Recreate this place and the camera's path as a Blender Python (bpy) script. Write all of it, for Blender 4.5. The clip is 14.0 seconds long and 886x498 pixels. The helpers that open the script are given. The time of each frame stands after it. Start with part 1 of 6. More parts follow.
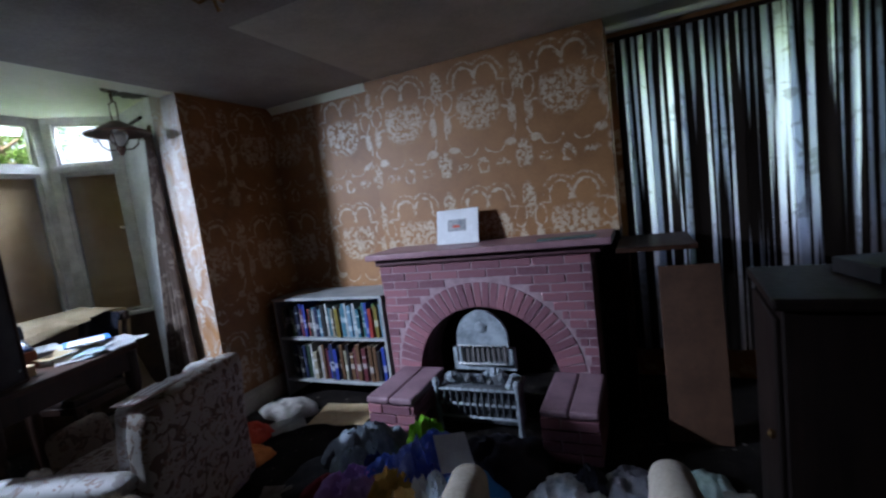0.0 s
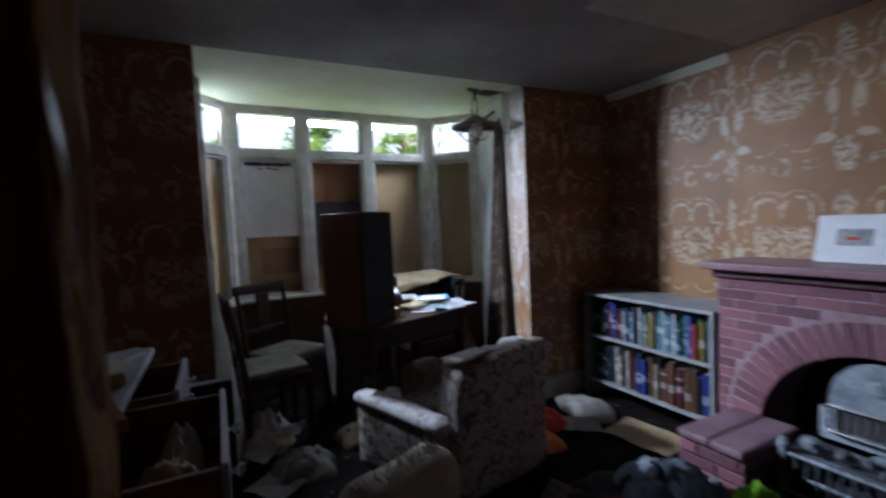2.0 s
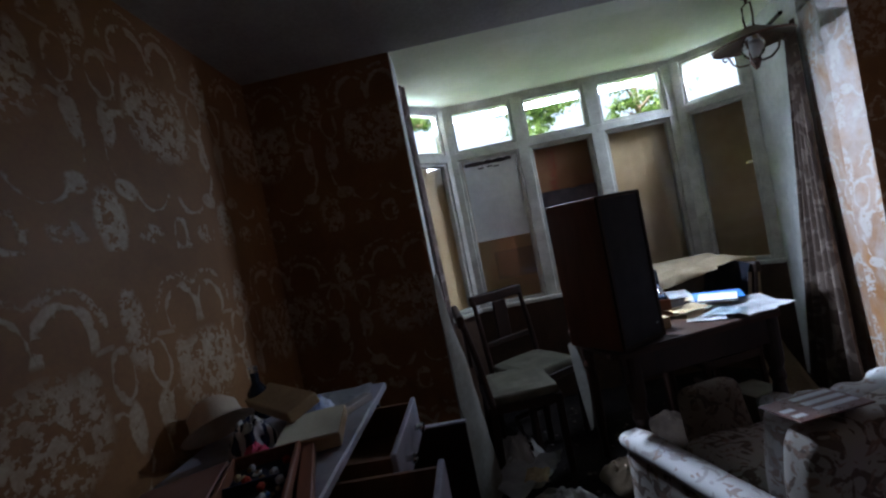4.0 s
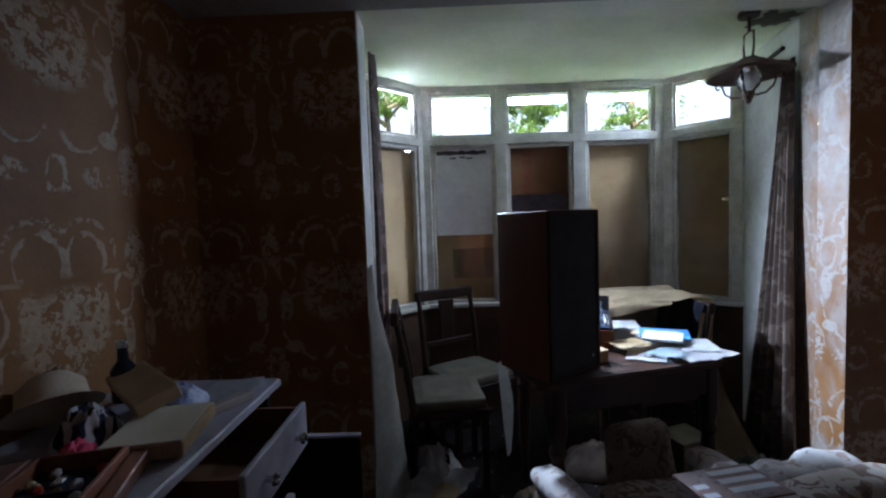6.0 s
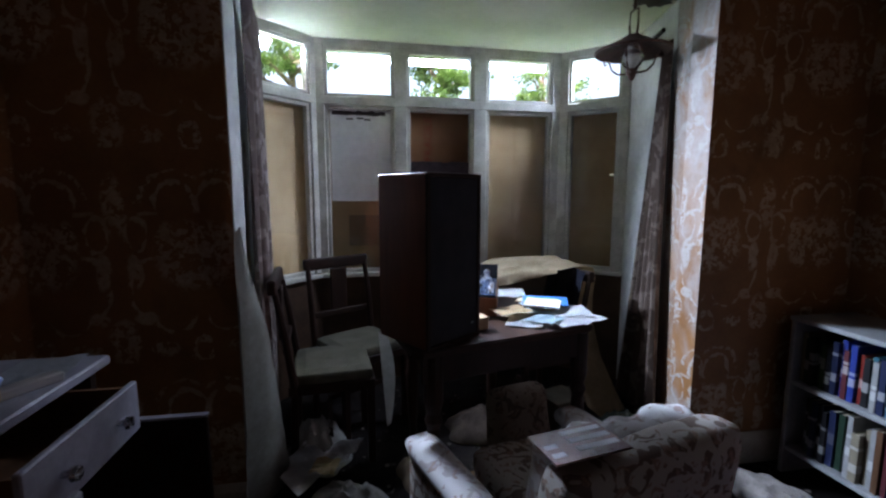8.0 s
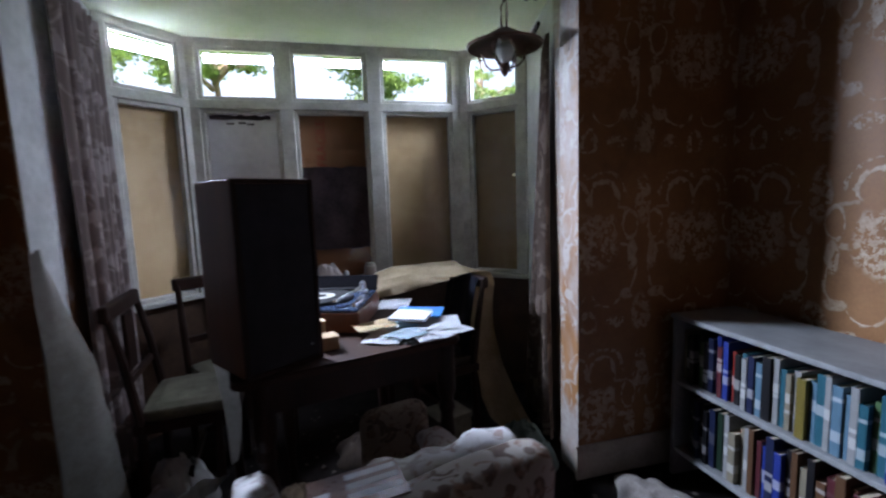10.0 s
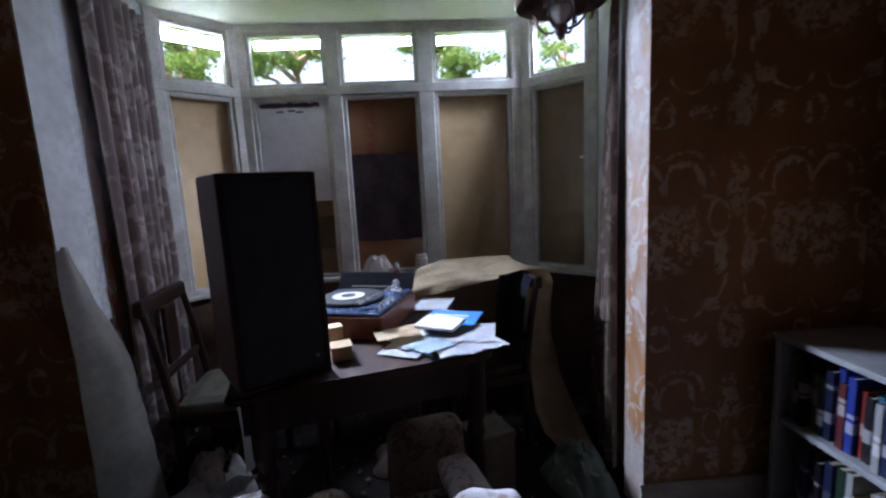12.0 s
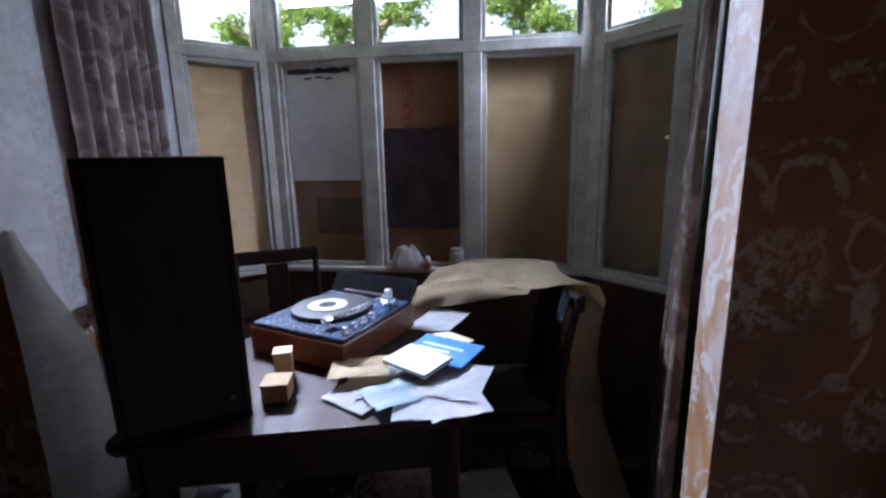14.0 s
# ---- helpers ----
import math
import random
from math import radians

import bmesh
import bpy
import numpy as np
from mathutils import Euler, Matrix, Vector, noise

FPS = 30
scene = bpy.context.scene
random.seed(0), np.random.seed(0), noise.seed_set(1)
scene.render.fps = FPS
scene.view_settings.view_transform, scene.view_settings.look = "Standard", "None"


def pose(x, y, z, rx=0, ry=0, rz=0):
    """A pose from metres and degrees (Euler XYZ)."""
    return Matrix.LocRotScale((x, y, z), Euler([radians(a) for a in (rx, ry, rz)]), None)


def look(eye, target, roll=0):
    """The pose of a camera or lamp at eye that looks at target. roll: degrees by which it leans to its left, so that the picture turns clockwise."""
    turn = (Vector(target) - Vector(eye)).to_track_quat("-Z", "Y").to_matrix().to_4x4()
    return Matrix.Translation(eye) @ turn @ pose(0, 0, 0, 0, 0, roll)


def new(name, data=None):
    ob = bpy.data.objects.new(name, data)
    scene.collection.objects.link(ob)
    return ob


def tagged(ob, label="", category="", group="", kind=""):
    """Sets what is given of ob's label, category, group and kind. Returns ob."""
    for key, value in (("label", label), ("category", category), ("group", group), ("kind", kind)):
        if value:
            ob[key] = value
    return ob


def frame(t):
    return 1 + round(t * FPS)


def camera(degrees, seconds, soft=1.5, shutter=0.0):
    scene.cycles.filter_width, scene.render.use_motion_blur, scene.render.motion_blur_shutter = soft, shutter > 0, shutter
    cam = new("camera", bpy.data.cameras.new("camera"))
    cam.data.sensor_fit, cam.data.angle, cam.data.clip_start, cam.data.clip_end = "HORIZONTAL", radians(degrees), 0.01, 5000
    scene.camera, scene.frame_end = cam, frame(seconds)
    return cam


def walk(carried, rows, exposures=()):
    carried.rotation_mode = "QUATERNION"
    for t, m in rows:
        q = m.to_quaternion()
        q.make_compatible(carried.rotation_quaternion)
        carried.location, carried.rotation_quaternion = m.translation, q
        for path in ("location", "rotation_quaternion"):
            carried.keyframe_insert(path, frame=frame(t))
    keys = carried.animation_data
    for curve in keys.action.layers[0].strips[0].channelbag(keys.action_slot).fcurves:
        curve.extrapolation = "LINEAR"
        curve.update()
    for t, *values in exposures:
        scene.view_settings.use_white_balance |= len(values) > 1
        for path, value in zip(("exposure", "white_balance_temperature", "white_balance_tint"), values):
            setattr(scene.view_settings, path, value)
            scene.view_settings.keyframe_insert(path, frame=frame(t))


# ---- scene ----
cam = camera(90.0, 14.0, soft=2.3, shutter=0.5)
PATH = [
    (0, (0.267, 1.115, 1.363), (-0.552, 2.927, 1.152), -7.3),
    (0.5, (0.255, 1.136, 1.372), (-0.775, 2.842, 1.194), -6.4),
    (1, (0.245, 1.123, 1.384), (-1.144, 2.553, 1.222), -4.0),
    (1.5, (0.192, 1.136, 1.373), (-1.352, 2.387, 1.15), -1.3),
    (2, (0.12, 1.203, 1.348), (-1.66, 2.108, 1.232), -2.6),
    (2.5, (-0.089, 1.349, 1.342), (-2.062, 1.673, 1.347), -6.3),
    (2.7, (-0.129, 1.368, 1.352), (-2.128, 1.422, 1.381), -8.2),
    (4.8, (-0.518, 1.345, 1.381), (-2.514, 1.223, 1.327), -11.8),
    (5, (-0.548, 1.36, 1.369), (-2.543, 1.459, 1.278), -9.0),
    (5.5, (-0.56, 1.469, 1.352), (-2.519, 1.851, 1.221), -4.9),
    (6, (-0.552, 1.521, 1.395), (-2.548, 1.485, 1.277), -2.0),
    (6.5, (-0.572, 1.54, 1.378), (-2.569, 1.576, 1.262), -0.4),
    (7, (-0.616, 1.574, 1.349), (-2.592, 1.795, 1.141), 2.7),
    (9.5, (-0.65, 1.96, 1.372), (-2.587, 2.406, 1.148), -2.7),
    (10, (-0.693, 2.14, 1.351), (-2.621, 2.621, 1.119), -2.0),
    (10.5, (-0.762, 2.378, 1.338), (-2.688, 2.847, 1.073), -1.4),
    (11, (-0.799, 2.473, 1.336), (-2.718, 2.947, 1.03), -1.1),
    (11.5, (-0.829, 2.449, 1.357), (-2.784, 2.742, 1.052), -1.9),
    (12, (-0.909, 2.386, 1.371), (-2.885, 2.484, 1.079), -2.9),
    (12.5, (-1.089, 2.351, 1.349), (-3.057, 2.422, 1.001), -2.5),
    (13, (-1.183, 2.376, 1.335), (-3.121, 2.329, 0.84), -2.5),
    (13.5, (-1.341, 2.593, 1.341), (-3.264, 2.296, 0.877), -3.4),
    (14, (-1.366, 2.702, 1.412), (-3.3, 2.386, 1.012), -1.1),
]
walk(cam, [(t, look(eye, target, roll)) for t, eye, target, roll in PATH],
     exposures=[(0, 3.05, 6000, 17), (1.2, 2.9, 6050, 16), (2.4, 2.7, 6200, 17), (5.5, 2.85, 5950, 16), (7, 2.9, 6000, 18), (9.5, 2.75, 6250, 21), (11.5, 2.72, 6050, 25), (12.6, 2.65, 6050, 26), (14, 2.7, 6050, 27)])

# ---- world, sun, exposure ----
world = bpy.data.worlds.new("world")
scene.world = world
world.use_nodes = True
_nt = world.node_tree
_bg = _nt.nodes["Background"]
_sky = _nt.nodes.new("ShaderNodeTexSky")
_sky.sky_type, _sky.sun_disc = "NISHITA", False
_sky.sun_elevation, _sky.sun_rotation = radians(58), radians(120)
_sky.dust_density, _sky.air_density, _sky.ozone_density = 10.0, 1.2, 0.3
_nt.links.new(_sky.outputs[0], _bg.inputs[0])
_bg.inputs[1].default_value = 0.15
_sd = bpy.data.lights.new("sun", "SUN")
_sd.energy, _sd.angle, _sd.color = 5.0, radians(0.5), (1.0, 0.95, 0.88)
_sun = new("sun", _sd)
_el, _az = radians(58), radians(120)
_sun.matrix_world = look((math.sin(_az) * 10, math.cos(_az) * 10, 12), (0, 0, 12 - 10 * math.tan(_el)))


def window_lamp(x, y, z, yaw, w, h, watts, spread=80, tilt=59):
    """Stands in for the sky's light in the head of a top light."""
    d = bpy.data.lights.new("sky_strip", "AREA")
    d.shape, d.size, d.size_y, d.energy, d.color = "RECTANGLE", w, h, watts, (0.70, 0.84, 1.0)
    d.spread = radians(spread)
    ob = new("sky_strip", d)
    ob.matrix_world = pose(x, y, z, tilt, 0, yaw)


window_lamp(-3.862, 1.635, 2.268, -90, 0.42, 0.05, 0.15)
window_lamp(-3.872, 2.185, 2.268, -90, 0.42, 0.05, 0.15)
window_lamp(-3.882, 2.770, 2.268, -90, 0.42, 0.05, 0.15)
window_lamp(-3.672, 1.135, 2.262, -45, 0.32, 0.06, 5.0, 68, 60)
window_lamp(-3.705, 3.310, 2.262, -170, 0.32, 0.05, 1.05, 80)
# sky behind the thin curtain
_nd = bpy.data.lights.new("north_sky", "AREA")
_nd.shape, _nd.size, _nd.size_y, _nd.energy, _nd.color = "RECTANGLE", 1.15, 0.98, 0.6, (0.72, 0.85, 1.0)
new("north_sky", _nd).matrix_world = pose(0.87, 4.36, 1.50, 90, 0, 180)


# ---- materials ----
class S:
    """A socket of a node tree with arithmetic."""
    def __init__(self, nt, out):
        self.nt, self.out = nt, out

    def op(self, kind, *others):
        n = self.nt.nodes.new("ShaderNodeMath")
        n.operation = kind
        for i, v in enumerate((self, *others)):
            if isinstance(v, S):
                self.nt.links.new(v.out, n.inputs[i])
            else:
                n.inputs[i].default_value = v
        return S(self.nt, n.outputs[0])

    def __add__(self, o): return self.op("ADD", o)
    def __sub__(self, o): return self.op("SUBTRACT", o)
    def __mul__(self, o): return self.op("MULTIPLY", o)
    def __truediv__(self, o): return self.op("DIVIDE", o)
    def abs(self): return self.op("ABSOLUTE")
    def sq(self): return self.op("MULTIPLY", self)
    def sqrt(self): return self.op("SQRT")
    def min(self, o): return self.op("MINIMUM", o)
    def max(self, o): return self.op("MAXIMUM", o)
    def wrap(self): return self.op("WRAP", 0.5, -0.5)

    def ramp(self, lo, hi):
        n = self.nt.nodes.new("ShaderNodeMapRange")
        n.interpolation_type = "SMOOTHSTEP"
        self.nt.links.new(self.out, n.inputs[0])
        n.inputs[1].default_value, n.inputs[2].default_value = lo, hi
        return S(self.nt, n.outputs[0])


class Mat:
    """A principled material under construction."""
    def __init__(self, name, rough=0.7, metal=0.0, spec=0.5):
        self.m = bpy.data.materials.new(name)
        self.m.use_nodes = True
        self.nt = self.m.node_tree
        self.b = self.nt.nodes["Principled BSDF"]
        self.b.inputs["Roughness"].default_value = rough
        self.b.inputs["Metallic"].default_value = metal
        self.b.inputs["Specular IOR Level"].default_value = spec
        tc = self.nt.nodes.new("ShaderNodeTexCoord")
        self.co = tc.outputs["Object"]
        self.uvo = tc.outputs["UV"]

    def xyz(self, src=None):
        n = self.nt.nodes.new("ShaderNodeSeparateXYZ")
        self.nt.links.new(src or self.co, n.inputs[0])
        return [S(self.nt, o) for o in n.outputs]

    def noise(self, scale, detail=4, rough=0.55, stretch=None, dist=0.0, src=None):
        n = self.nt.nodes.new("ShaderNodeTexNoise")
        n.inputs["Scale"].default_value, n.inputs["Detail"].default_value = scale, detail
        n.inputs["Roughness"].default_value, n.inputs["Distortion"].default_value = rough, dist
        src = src or self.co
        if stretch:
            mp = self.nt.nodes.new("ShaderNodeMapping")
            mp.inputs["Scale"].default_value = stretch
            self.nt.links.new(src, mp.inputs[0])
            src = mp.outputs[0]
        self.nt.links.new(src, n.inputs["Vector"])
        return S(self.nt, n.outputs[0])

    def mix(self, fac, a, b):
        n = self.nt.nodes.new("ShaderNodeMix")
        n.data_type = "RGBA"
        for sock, v in ((n.inputs[0], fac), (n.inputs[6], a), (n.inputs[7], b)):
            if isinstance(v, S):
                self.nt.links.new(v.out, sock)
            elif isinstance(v, (tuple, list)):
                sock.default_value = (*v, 1)
            elif isinstance(v, (int, float)):
                sock.default_value = v
            else:
                self.nt.links.new(v, sock)
        return n.outputs[2]

    def rand(self):
        n = self.nt.nodes.new("ShaderNodeObjectInfo")
        return S(self.nt, n.outputs["Random"])

    def island(self):
        n = self.nt.nodes.new("ShaderNodeNewGeometry")
        return S(self.nt, n.outputs["Random Per Island"])

    def color(self, out):
        self.nt.links.new(out, self.b.inputs["Base Color"])
        return self

    def rough(self, s):
        self.nt.links.new(s.out, self.b.inputs["Roughness"])
        return self

    def bump(self, s, dist=0.002, strength=0.6):
        n = self.nt.nodes.new("ShaderNodeBump")
        n.inputs["Strength"].default_value, n.inputs["Distance"].default_value = strength, dist
        self.nt.links.new(s.out, n.inputs["Height"])
        self.nt.links.new(n.outputs[0], self.b.inputs["Normal"])
        return self


def simple(name, a, b, scale=8, rough=0.7, bump=0.001, metal=0.0, stretch=None, spec=0.4, fine=None):
    """Two tones mixed by broad noise, with fine grain in the relief."""
    k = Mat(name, rough, metal, spec)
    broad = k.noise(scale, 5, 0.6, stretch)
    grain = k.noise(fine or scale * 9, 3, 0.6, stretch)
    k.color(k.mix((broad * 0.7 + grain * 0.3).ramp(0.3, 0.7), a, b))
    k.rough((grain * 0.25 + (rough - 0.12)))
    if bump:
        k.bump(grain + broad, bump)
    return k.m


def wallpaper(name, axis, faded=0.0):
    """Brown paper with cream cartouches, bouquets and wreaths; 0.56 m across and 0.82 m high to a repeat."""
    k = Mat(name, 0.55, 0, 0.45)
    xyz = k.xyz()
    run, z = xyz[0 if axis == "x" else 1], xyz[2]
    wob = k.noise(11, 3, 0.6) * 0.05 - 0.025
    uu = ((run + 0.66) / 0.56).wrap() * 0.56 + wob
    vv = ((z - 1.93) / 0.82).wrap() * 0.82 + wob * 0.7
    au = uu.abs()
    fine = k.noise(75, 3, 0.65)
    mid = k.noise(34, 3, 0.7)
    thick = k.noise(22, 2, 0.6)

    def ring(cx, cy, rx, ry, w):
        d = ((((au - cx) / rx).sq() + ((vv - cy) / ry).sq()).sqrt() - 1).abs() * min(rx, ry)
        return (d * -1 + (thick - 0.32) * (w * 3.4)).ramp(0.0, 0.006)

    def blob(cx, cy, rx, ry):
        return (((au - cx) / rx).sq() + ((vv - cy) / ry).sq()).sqrt()

    def spot(cx, cy, rx, ry, cut):
        return (mid - cut).ramp(0.0, 0.05) * (blob(cx, cy, rx, ry) * -1 + 1).ramp(0.0, 0.3)
    lobes = ring(0.075, 0.205, 0.072, 0.085, 0.016) * (vv - 0.165).ramp(0.0, 0.02)
    dots = ring(0.078, 0.21, 0.112, 0.118, 0.014) * (vv - 0.20).ramp(0.0, 0.03) * (fine - 0.46).ramp(0.0, 0.05)
    ledge = ((vv - 0.165).abs() * -1 + 0.009).ramp(0.0, 0.005) * (au - 0.135).ramp(0.0, 0.01) * (au * -1 + 0.21).ramp(0.0, 0.01)
    c_up = ring(0.215, 0.09, 0.038, 0.065, 0.010)
    c_low = ring(0.17, -0.12, 0.075, 0.12, 0.011) * (au - 0.15).ramp(0.0, 0.02)
    foot = ring(0.095, -0.215, 0.075, 0.075, 0.010) * (vv * -1 - 0.225).ramp(0.0, 0.02)
    leaf = spot(0.225, -0.05, 0.03, 0.08, 0.40).max(spot(0.20, -0.235, 0.045, 0.03, 0.40))
    bouquet = spot(0.02, 0.01, 0.15, 0.15, 0.47).max(spot(0.11, 0.06, 0.04, 0.09, 0.44))
    wreath = ring(0.0, -0.365, 0.034, 0.048, 0.016) * (fine - 0.42).ramp(0.0, 0.06)
    spray = spot(0.28, -0.33, 0.06, 0.11, 0.46).max(spot(0.28, 0.20, 0.05, 0.13, 0.46)).max(spot(0.14, -0.36, 0.06, 0.035, 0.50))
    figure = lobes.max(dots * 0.8).max(ledge * 0.7).max(c_up).max(c_low).max(foot).max(leaf).max(bouquet).max(wreath).max(spray)
    worn = k.noise(2.2, 5, 0.65)
    figure = figure * (k.noise(7, 4, 0.65) * 1.6 + 0.05).min(1.0) * (fine * 0.9 + 0.45).min(1.0)
    ground = k.mix((worn * 0.75 + fine * 0.25).ramp(0.3, 0.72), (0.19, 0.085, 0.028), (0.33, 0.16, 0.058))
    paper = k.mix(figure * 0.72, ground, k.mix(fine, (0.50, 0.40, 0.28), (0.68, 0.60, 0.47)))
    damp = k.noise(1.1, 5, 0.7, dist=0.6)
    stained = k.mix((damp - 0.56).ramp(0.0, 0.14) * 0.5, paper, (0.10, 0.055, 0.022))
    if faded:
        bare = (k.noise(3.2, 5, 0.65, (1, 1, 0.5), 0.7) * 0.8 + figure * 0.25).ramp(0.28, 0.50) * faded
        stained = k.mix(bare, stained, k.mix(mid, (0.26, 0.235, 0.21), (0.46, 0.44, 0.43)))
    k.color(stained)
    k.rough(fine * 0.25 + 0.42 - figure * 0.16)
    k.bump(figure * 0.9 + fine * 0.25 + worn * 0.6, 0.0022, 0.6)
    return k.m


PAPER_X, PAPER_Y = wallpaper("wallpaper_x", "x"), wallpaper("wallpaper_y", "y")
PAPER_FADED = wallpaper("wallpaper_faded", "x", 0.85)
PLASTER = simple("bare_plaster", (0.42, 0.43, 0.42), (0.66, 0.67, 0.66), 3, 0.85, 0.002)
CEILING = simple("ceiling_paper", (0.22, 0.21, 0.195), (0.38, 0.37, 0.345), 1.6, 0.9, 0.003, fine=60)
CEILING_PATCH = simple("ceiling_paler_area", (0.36, 0.36, 0.32), (0.54, 0.54, 0.48), 2.5, 0.9, 0.003, fine=60)
# Bright greenish tint carries the light bounced up from the lawn.
BAYCEIL = simple("lawn_lit_bay_ceiling", (0.64, 0.68, 0.53), (0.80, 0.82, 0.70), 2.2, 0.9, 0.003, fine=50)
WOODPAINT = simple("old_white_paint", (0.40, 0.39, 0.35), (0.66, 0.65, 0.60), 7, 0.5, 0.0012)
BASEPAINT = simple("dirty_cream_paint", (0.28, 0.25, 0.20), (0.46, 0.42, 0.35), 6, 0.5, 0.001)
PLY = simple("weathered_plywood", (0.54, 0.36, 0.17), (0.76, 0.56, 0.31), 2.2, 0.6, 0.0012, stretch=(1, 0.35, 1), fine=30)
PLYRED = simple("reddish_hardboard", (0.36, 0.16, 0.07), (0.52, 0.27, 0.13), 3, 0.5, 0.0005)
WHITEBOARD = simple("whitened_board", (0.56, 0.56, 0.57), (0.74, 0.74, 0.75), 3, 0.7, 0.0008)
SOOT = simple("sooty_board", (0.045, 0.035, 0.042), (0.13, 0.095, 0.10), 5, 0.45, 0.001)
DARKWOOD = simple("dark_stained_wood", (0.010, 0.005, 0.0035), (0.030, 0.013, 0.008), 5, 0.55, 0.0008, stretch=(1, 1, 0.12), spec=0.18)
DARKWOODH = simple("dark_stained_wood_flat", (0.018, 0.008, 0.005), (0.050, 0.022, 0.013), 5, 0.55, 0.0006, stretch=(1, 0.12, 1), spec=0.15)
MAHOGANY = simple("mahogany_veneer", (0.10, 0.030, 0.014), (0.20, 0.068, 0.030), 6, 0.38, 0.0004, stretch=(1, 1, 0.12))
DOORWOOD = simple("varnished_door_wood", (0.08, 0.024, 0.009), (0.34, 0.12, 0.040), 5, 0.24, 0.0006, stretch=(1.4, 1.4, 0.09))
RAWWOOD = simple("raw_split_pine", (0.50, 0.31, 0.13), (0.74, 0.53, 0.28), 9, 0.75, 0.002, stretch=(2, 2, 0.1))
BLACKWOOD = simple("black_stained_wood", (0.006, 0.004, 0.004), (0.022, 0.013, 0.010), 5, 0.55, 0.0008, stretch=(1, 1, 0.12), spec=0.2)
GRILLE = simple("black_speaker_cloth", (0.010, 0.010, 0.013), (0.022, 0.022, 0.028), 12, 0.85, 0.0006, fine=600)
BLACK = simple("black_plastic", (0.012, 0.012, 0.013), (0.028, 0.028, 0.030), 10, 0.4, 0.0002)
CHROME = simple("dull_chrome", (0.55, 0.56, 0.58), (0.72, 0.73, 0.74), 12, 0.25, 0.0, metal=1.0)
BRASS = simple("tarnished_brass", (0.12, 0.07, 0.03), (0.30, 0.18, 0.07), 15, 0.45, 0.0004, metal=0.8)
IRON = simple("dusty_cast_iron", (0.10, 0.12, 0.14), (0.30, 0.34, 0.38), 14, 0.6, 0.0025)
IRONDARK = simple("sooty_iron", (0.02, 0.022, 0.025), (0.085, 0.095, 0.11), 14, 0.6, 0.002)
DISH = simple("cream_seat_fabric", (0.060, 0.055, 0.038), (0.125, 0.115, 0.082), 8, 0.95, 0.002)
PAPERWHITE = simple("paper_white", (0.50, 0.51, 0.53), (0.64, 0.65, 0.67), 6, 0.7, 0.0005)
FLOORPAPER = simple("dirty_paper", (0.20, 0.19, 0.17), (0.40, 0.38, 0.35), 5, 0.8, 0.001)
DARKPANEL = simple("dark_brown_panel_paint", (0.035, 0.018, 0.010), (0.085, 0.048, 0.028), 4, 0.55, 0.001)
PAPERBLUE = simple("paper_pale_blue", (0.34, 0.46, 0.52), (0.48, 0.59, 0.64), 6, 0.7, 0.0005)
PAPERBUFF = simple("paper_buff", (0.48, 0.36, 0.20), (0.62, 0.50, 0.32), 6, 0.75, 0.0005)
BLUECARD = simple("blue_card", (0.03, 0.14, 0.46), (0.06, 0.24, 0.60), 6, 0.4, 0.0002)
CARD = simple("cardboard", (0.36, 0.25, 0.14), (0.50, 0.37, 0.22), 6, 0.85, 0.0008)
CLOTHBUFF = simple("buff_canvas", (0.38, 0.30, 0.19), (0.56, 0.46, 0.31), 6, 0.95, 0.002)
MORTAR = simple("pinkish_mortar", (0.19, 0.12, 0.135), (0.31, 0.215, 0.24), 20, 0.9, 0.002)
SHELFPAINT = simple("pale_grey_shelf", (0.16, 0.17, 0.175), (0.27, 0.28, 0.285), 5, 0.5, 0.0004)
RED = simple("red_cloth", (0.36, 0.035, 0.02), (0.55, 0.07, 0.03), 6, 0.9, 0.001)


def torn_wall():
    """Bare plaster with rags of the old paper left on it."""
    k = Mat("torn_papered_plaster", 0.75, 0, 0.35)
    n, f, b = k.noise(2.6, 5, 0.6, (1, 1, 0.6), 0.8), k.noise(50, 3), k.noise(1.3, 4, 0.6)
    plaster = k.mix((b * 0.7 + f * 0.3).ramp(0.35, 0.65), (0.30, 0.31, 0.30), (0.60, 0.62, 0.63))
    rag = k.mix(f, (0.22, 0.12, 0.06), (0.40, 0.26, 0.16))
    k.color(k.mix((n - 0.565).ramp(0.0, 0.012), plaster, rag))
    k.bump((n - 0.565).ramp(0.0, 0.012) * 1.5 + f * 0.3, 0.003, 0.7)
    return k.m


TORN = torn_wall()
BLACKHOLE = simple("soot_lining", (0.012, 0.010, 0.010), (0.035, 0.028, 0.028), 8, 0.95, 0.003)
GRASS = simple("lawn", (0.07, 0.13, 0.025), (0.13, 0.22, 0.05), 1.5, 0.95, 0.01)
BARK = simple("bark", (0.06, 0.045, 0.03), (0.14, 0.11, 0.08), 12, 0.95, 0.01)


def brick_mat():
    k = Mat("purple_red_brick", 0.75, 0, 0.3)
    r = k.rand()
    grain, broad = k.noise(60, 3, 0.7), k.noise(12, 4, 0.6)
    base = k.mix(r, (0.105, 0.038, 0.050), (0.225, 0.085, 0.098))
    k.color(k.mix((grain * 0.6 + broad * 0.4).ramp(0.35, 0.75) * 0.6, base, (0.17, 0.092, 0.13)))
    k.rough(grain * 0.3 + 0.55)
    k.bump(grain + broad, 0.0025, 0.8)
    return k.m


BRICK = brick_mat()


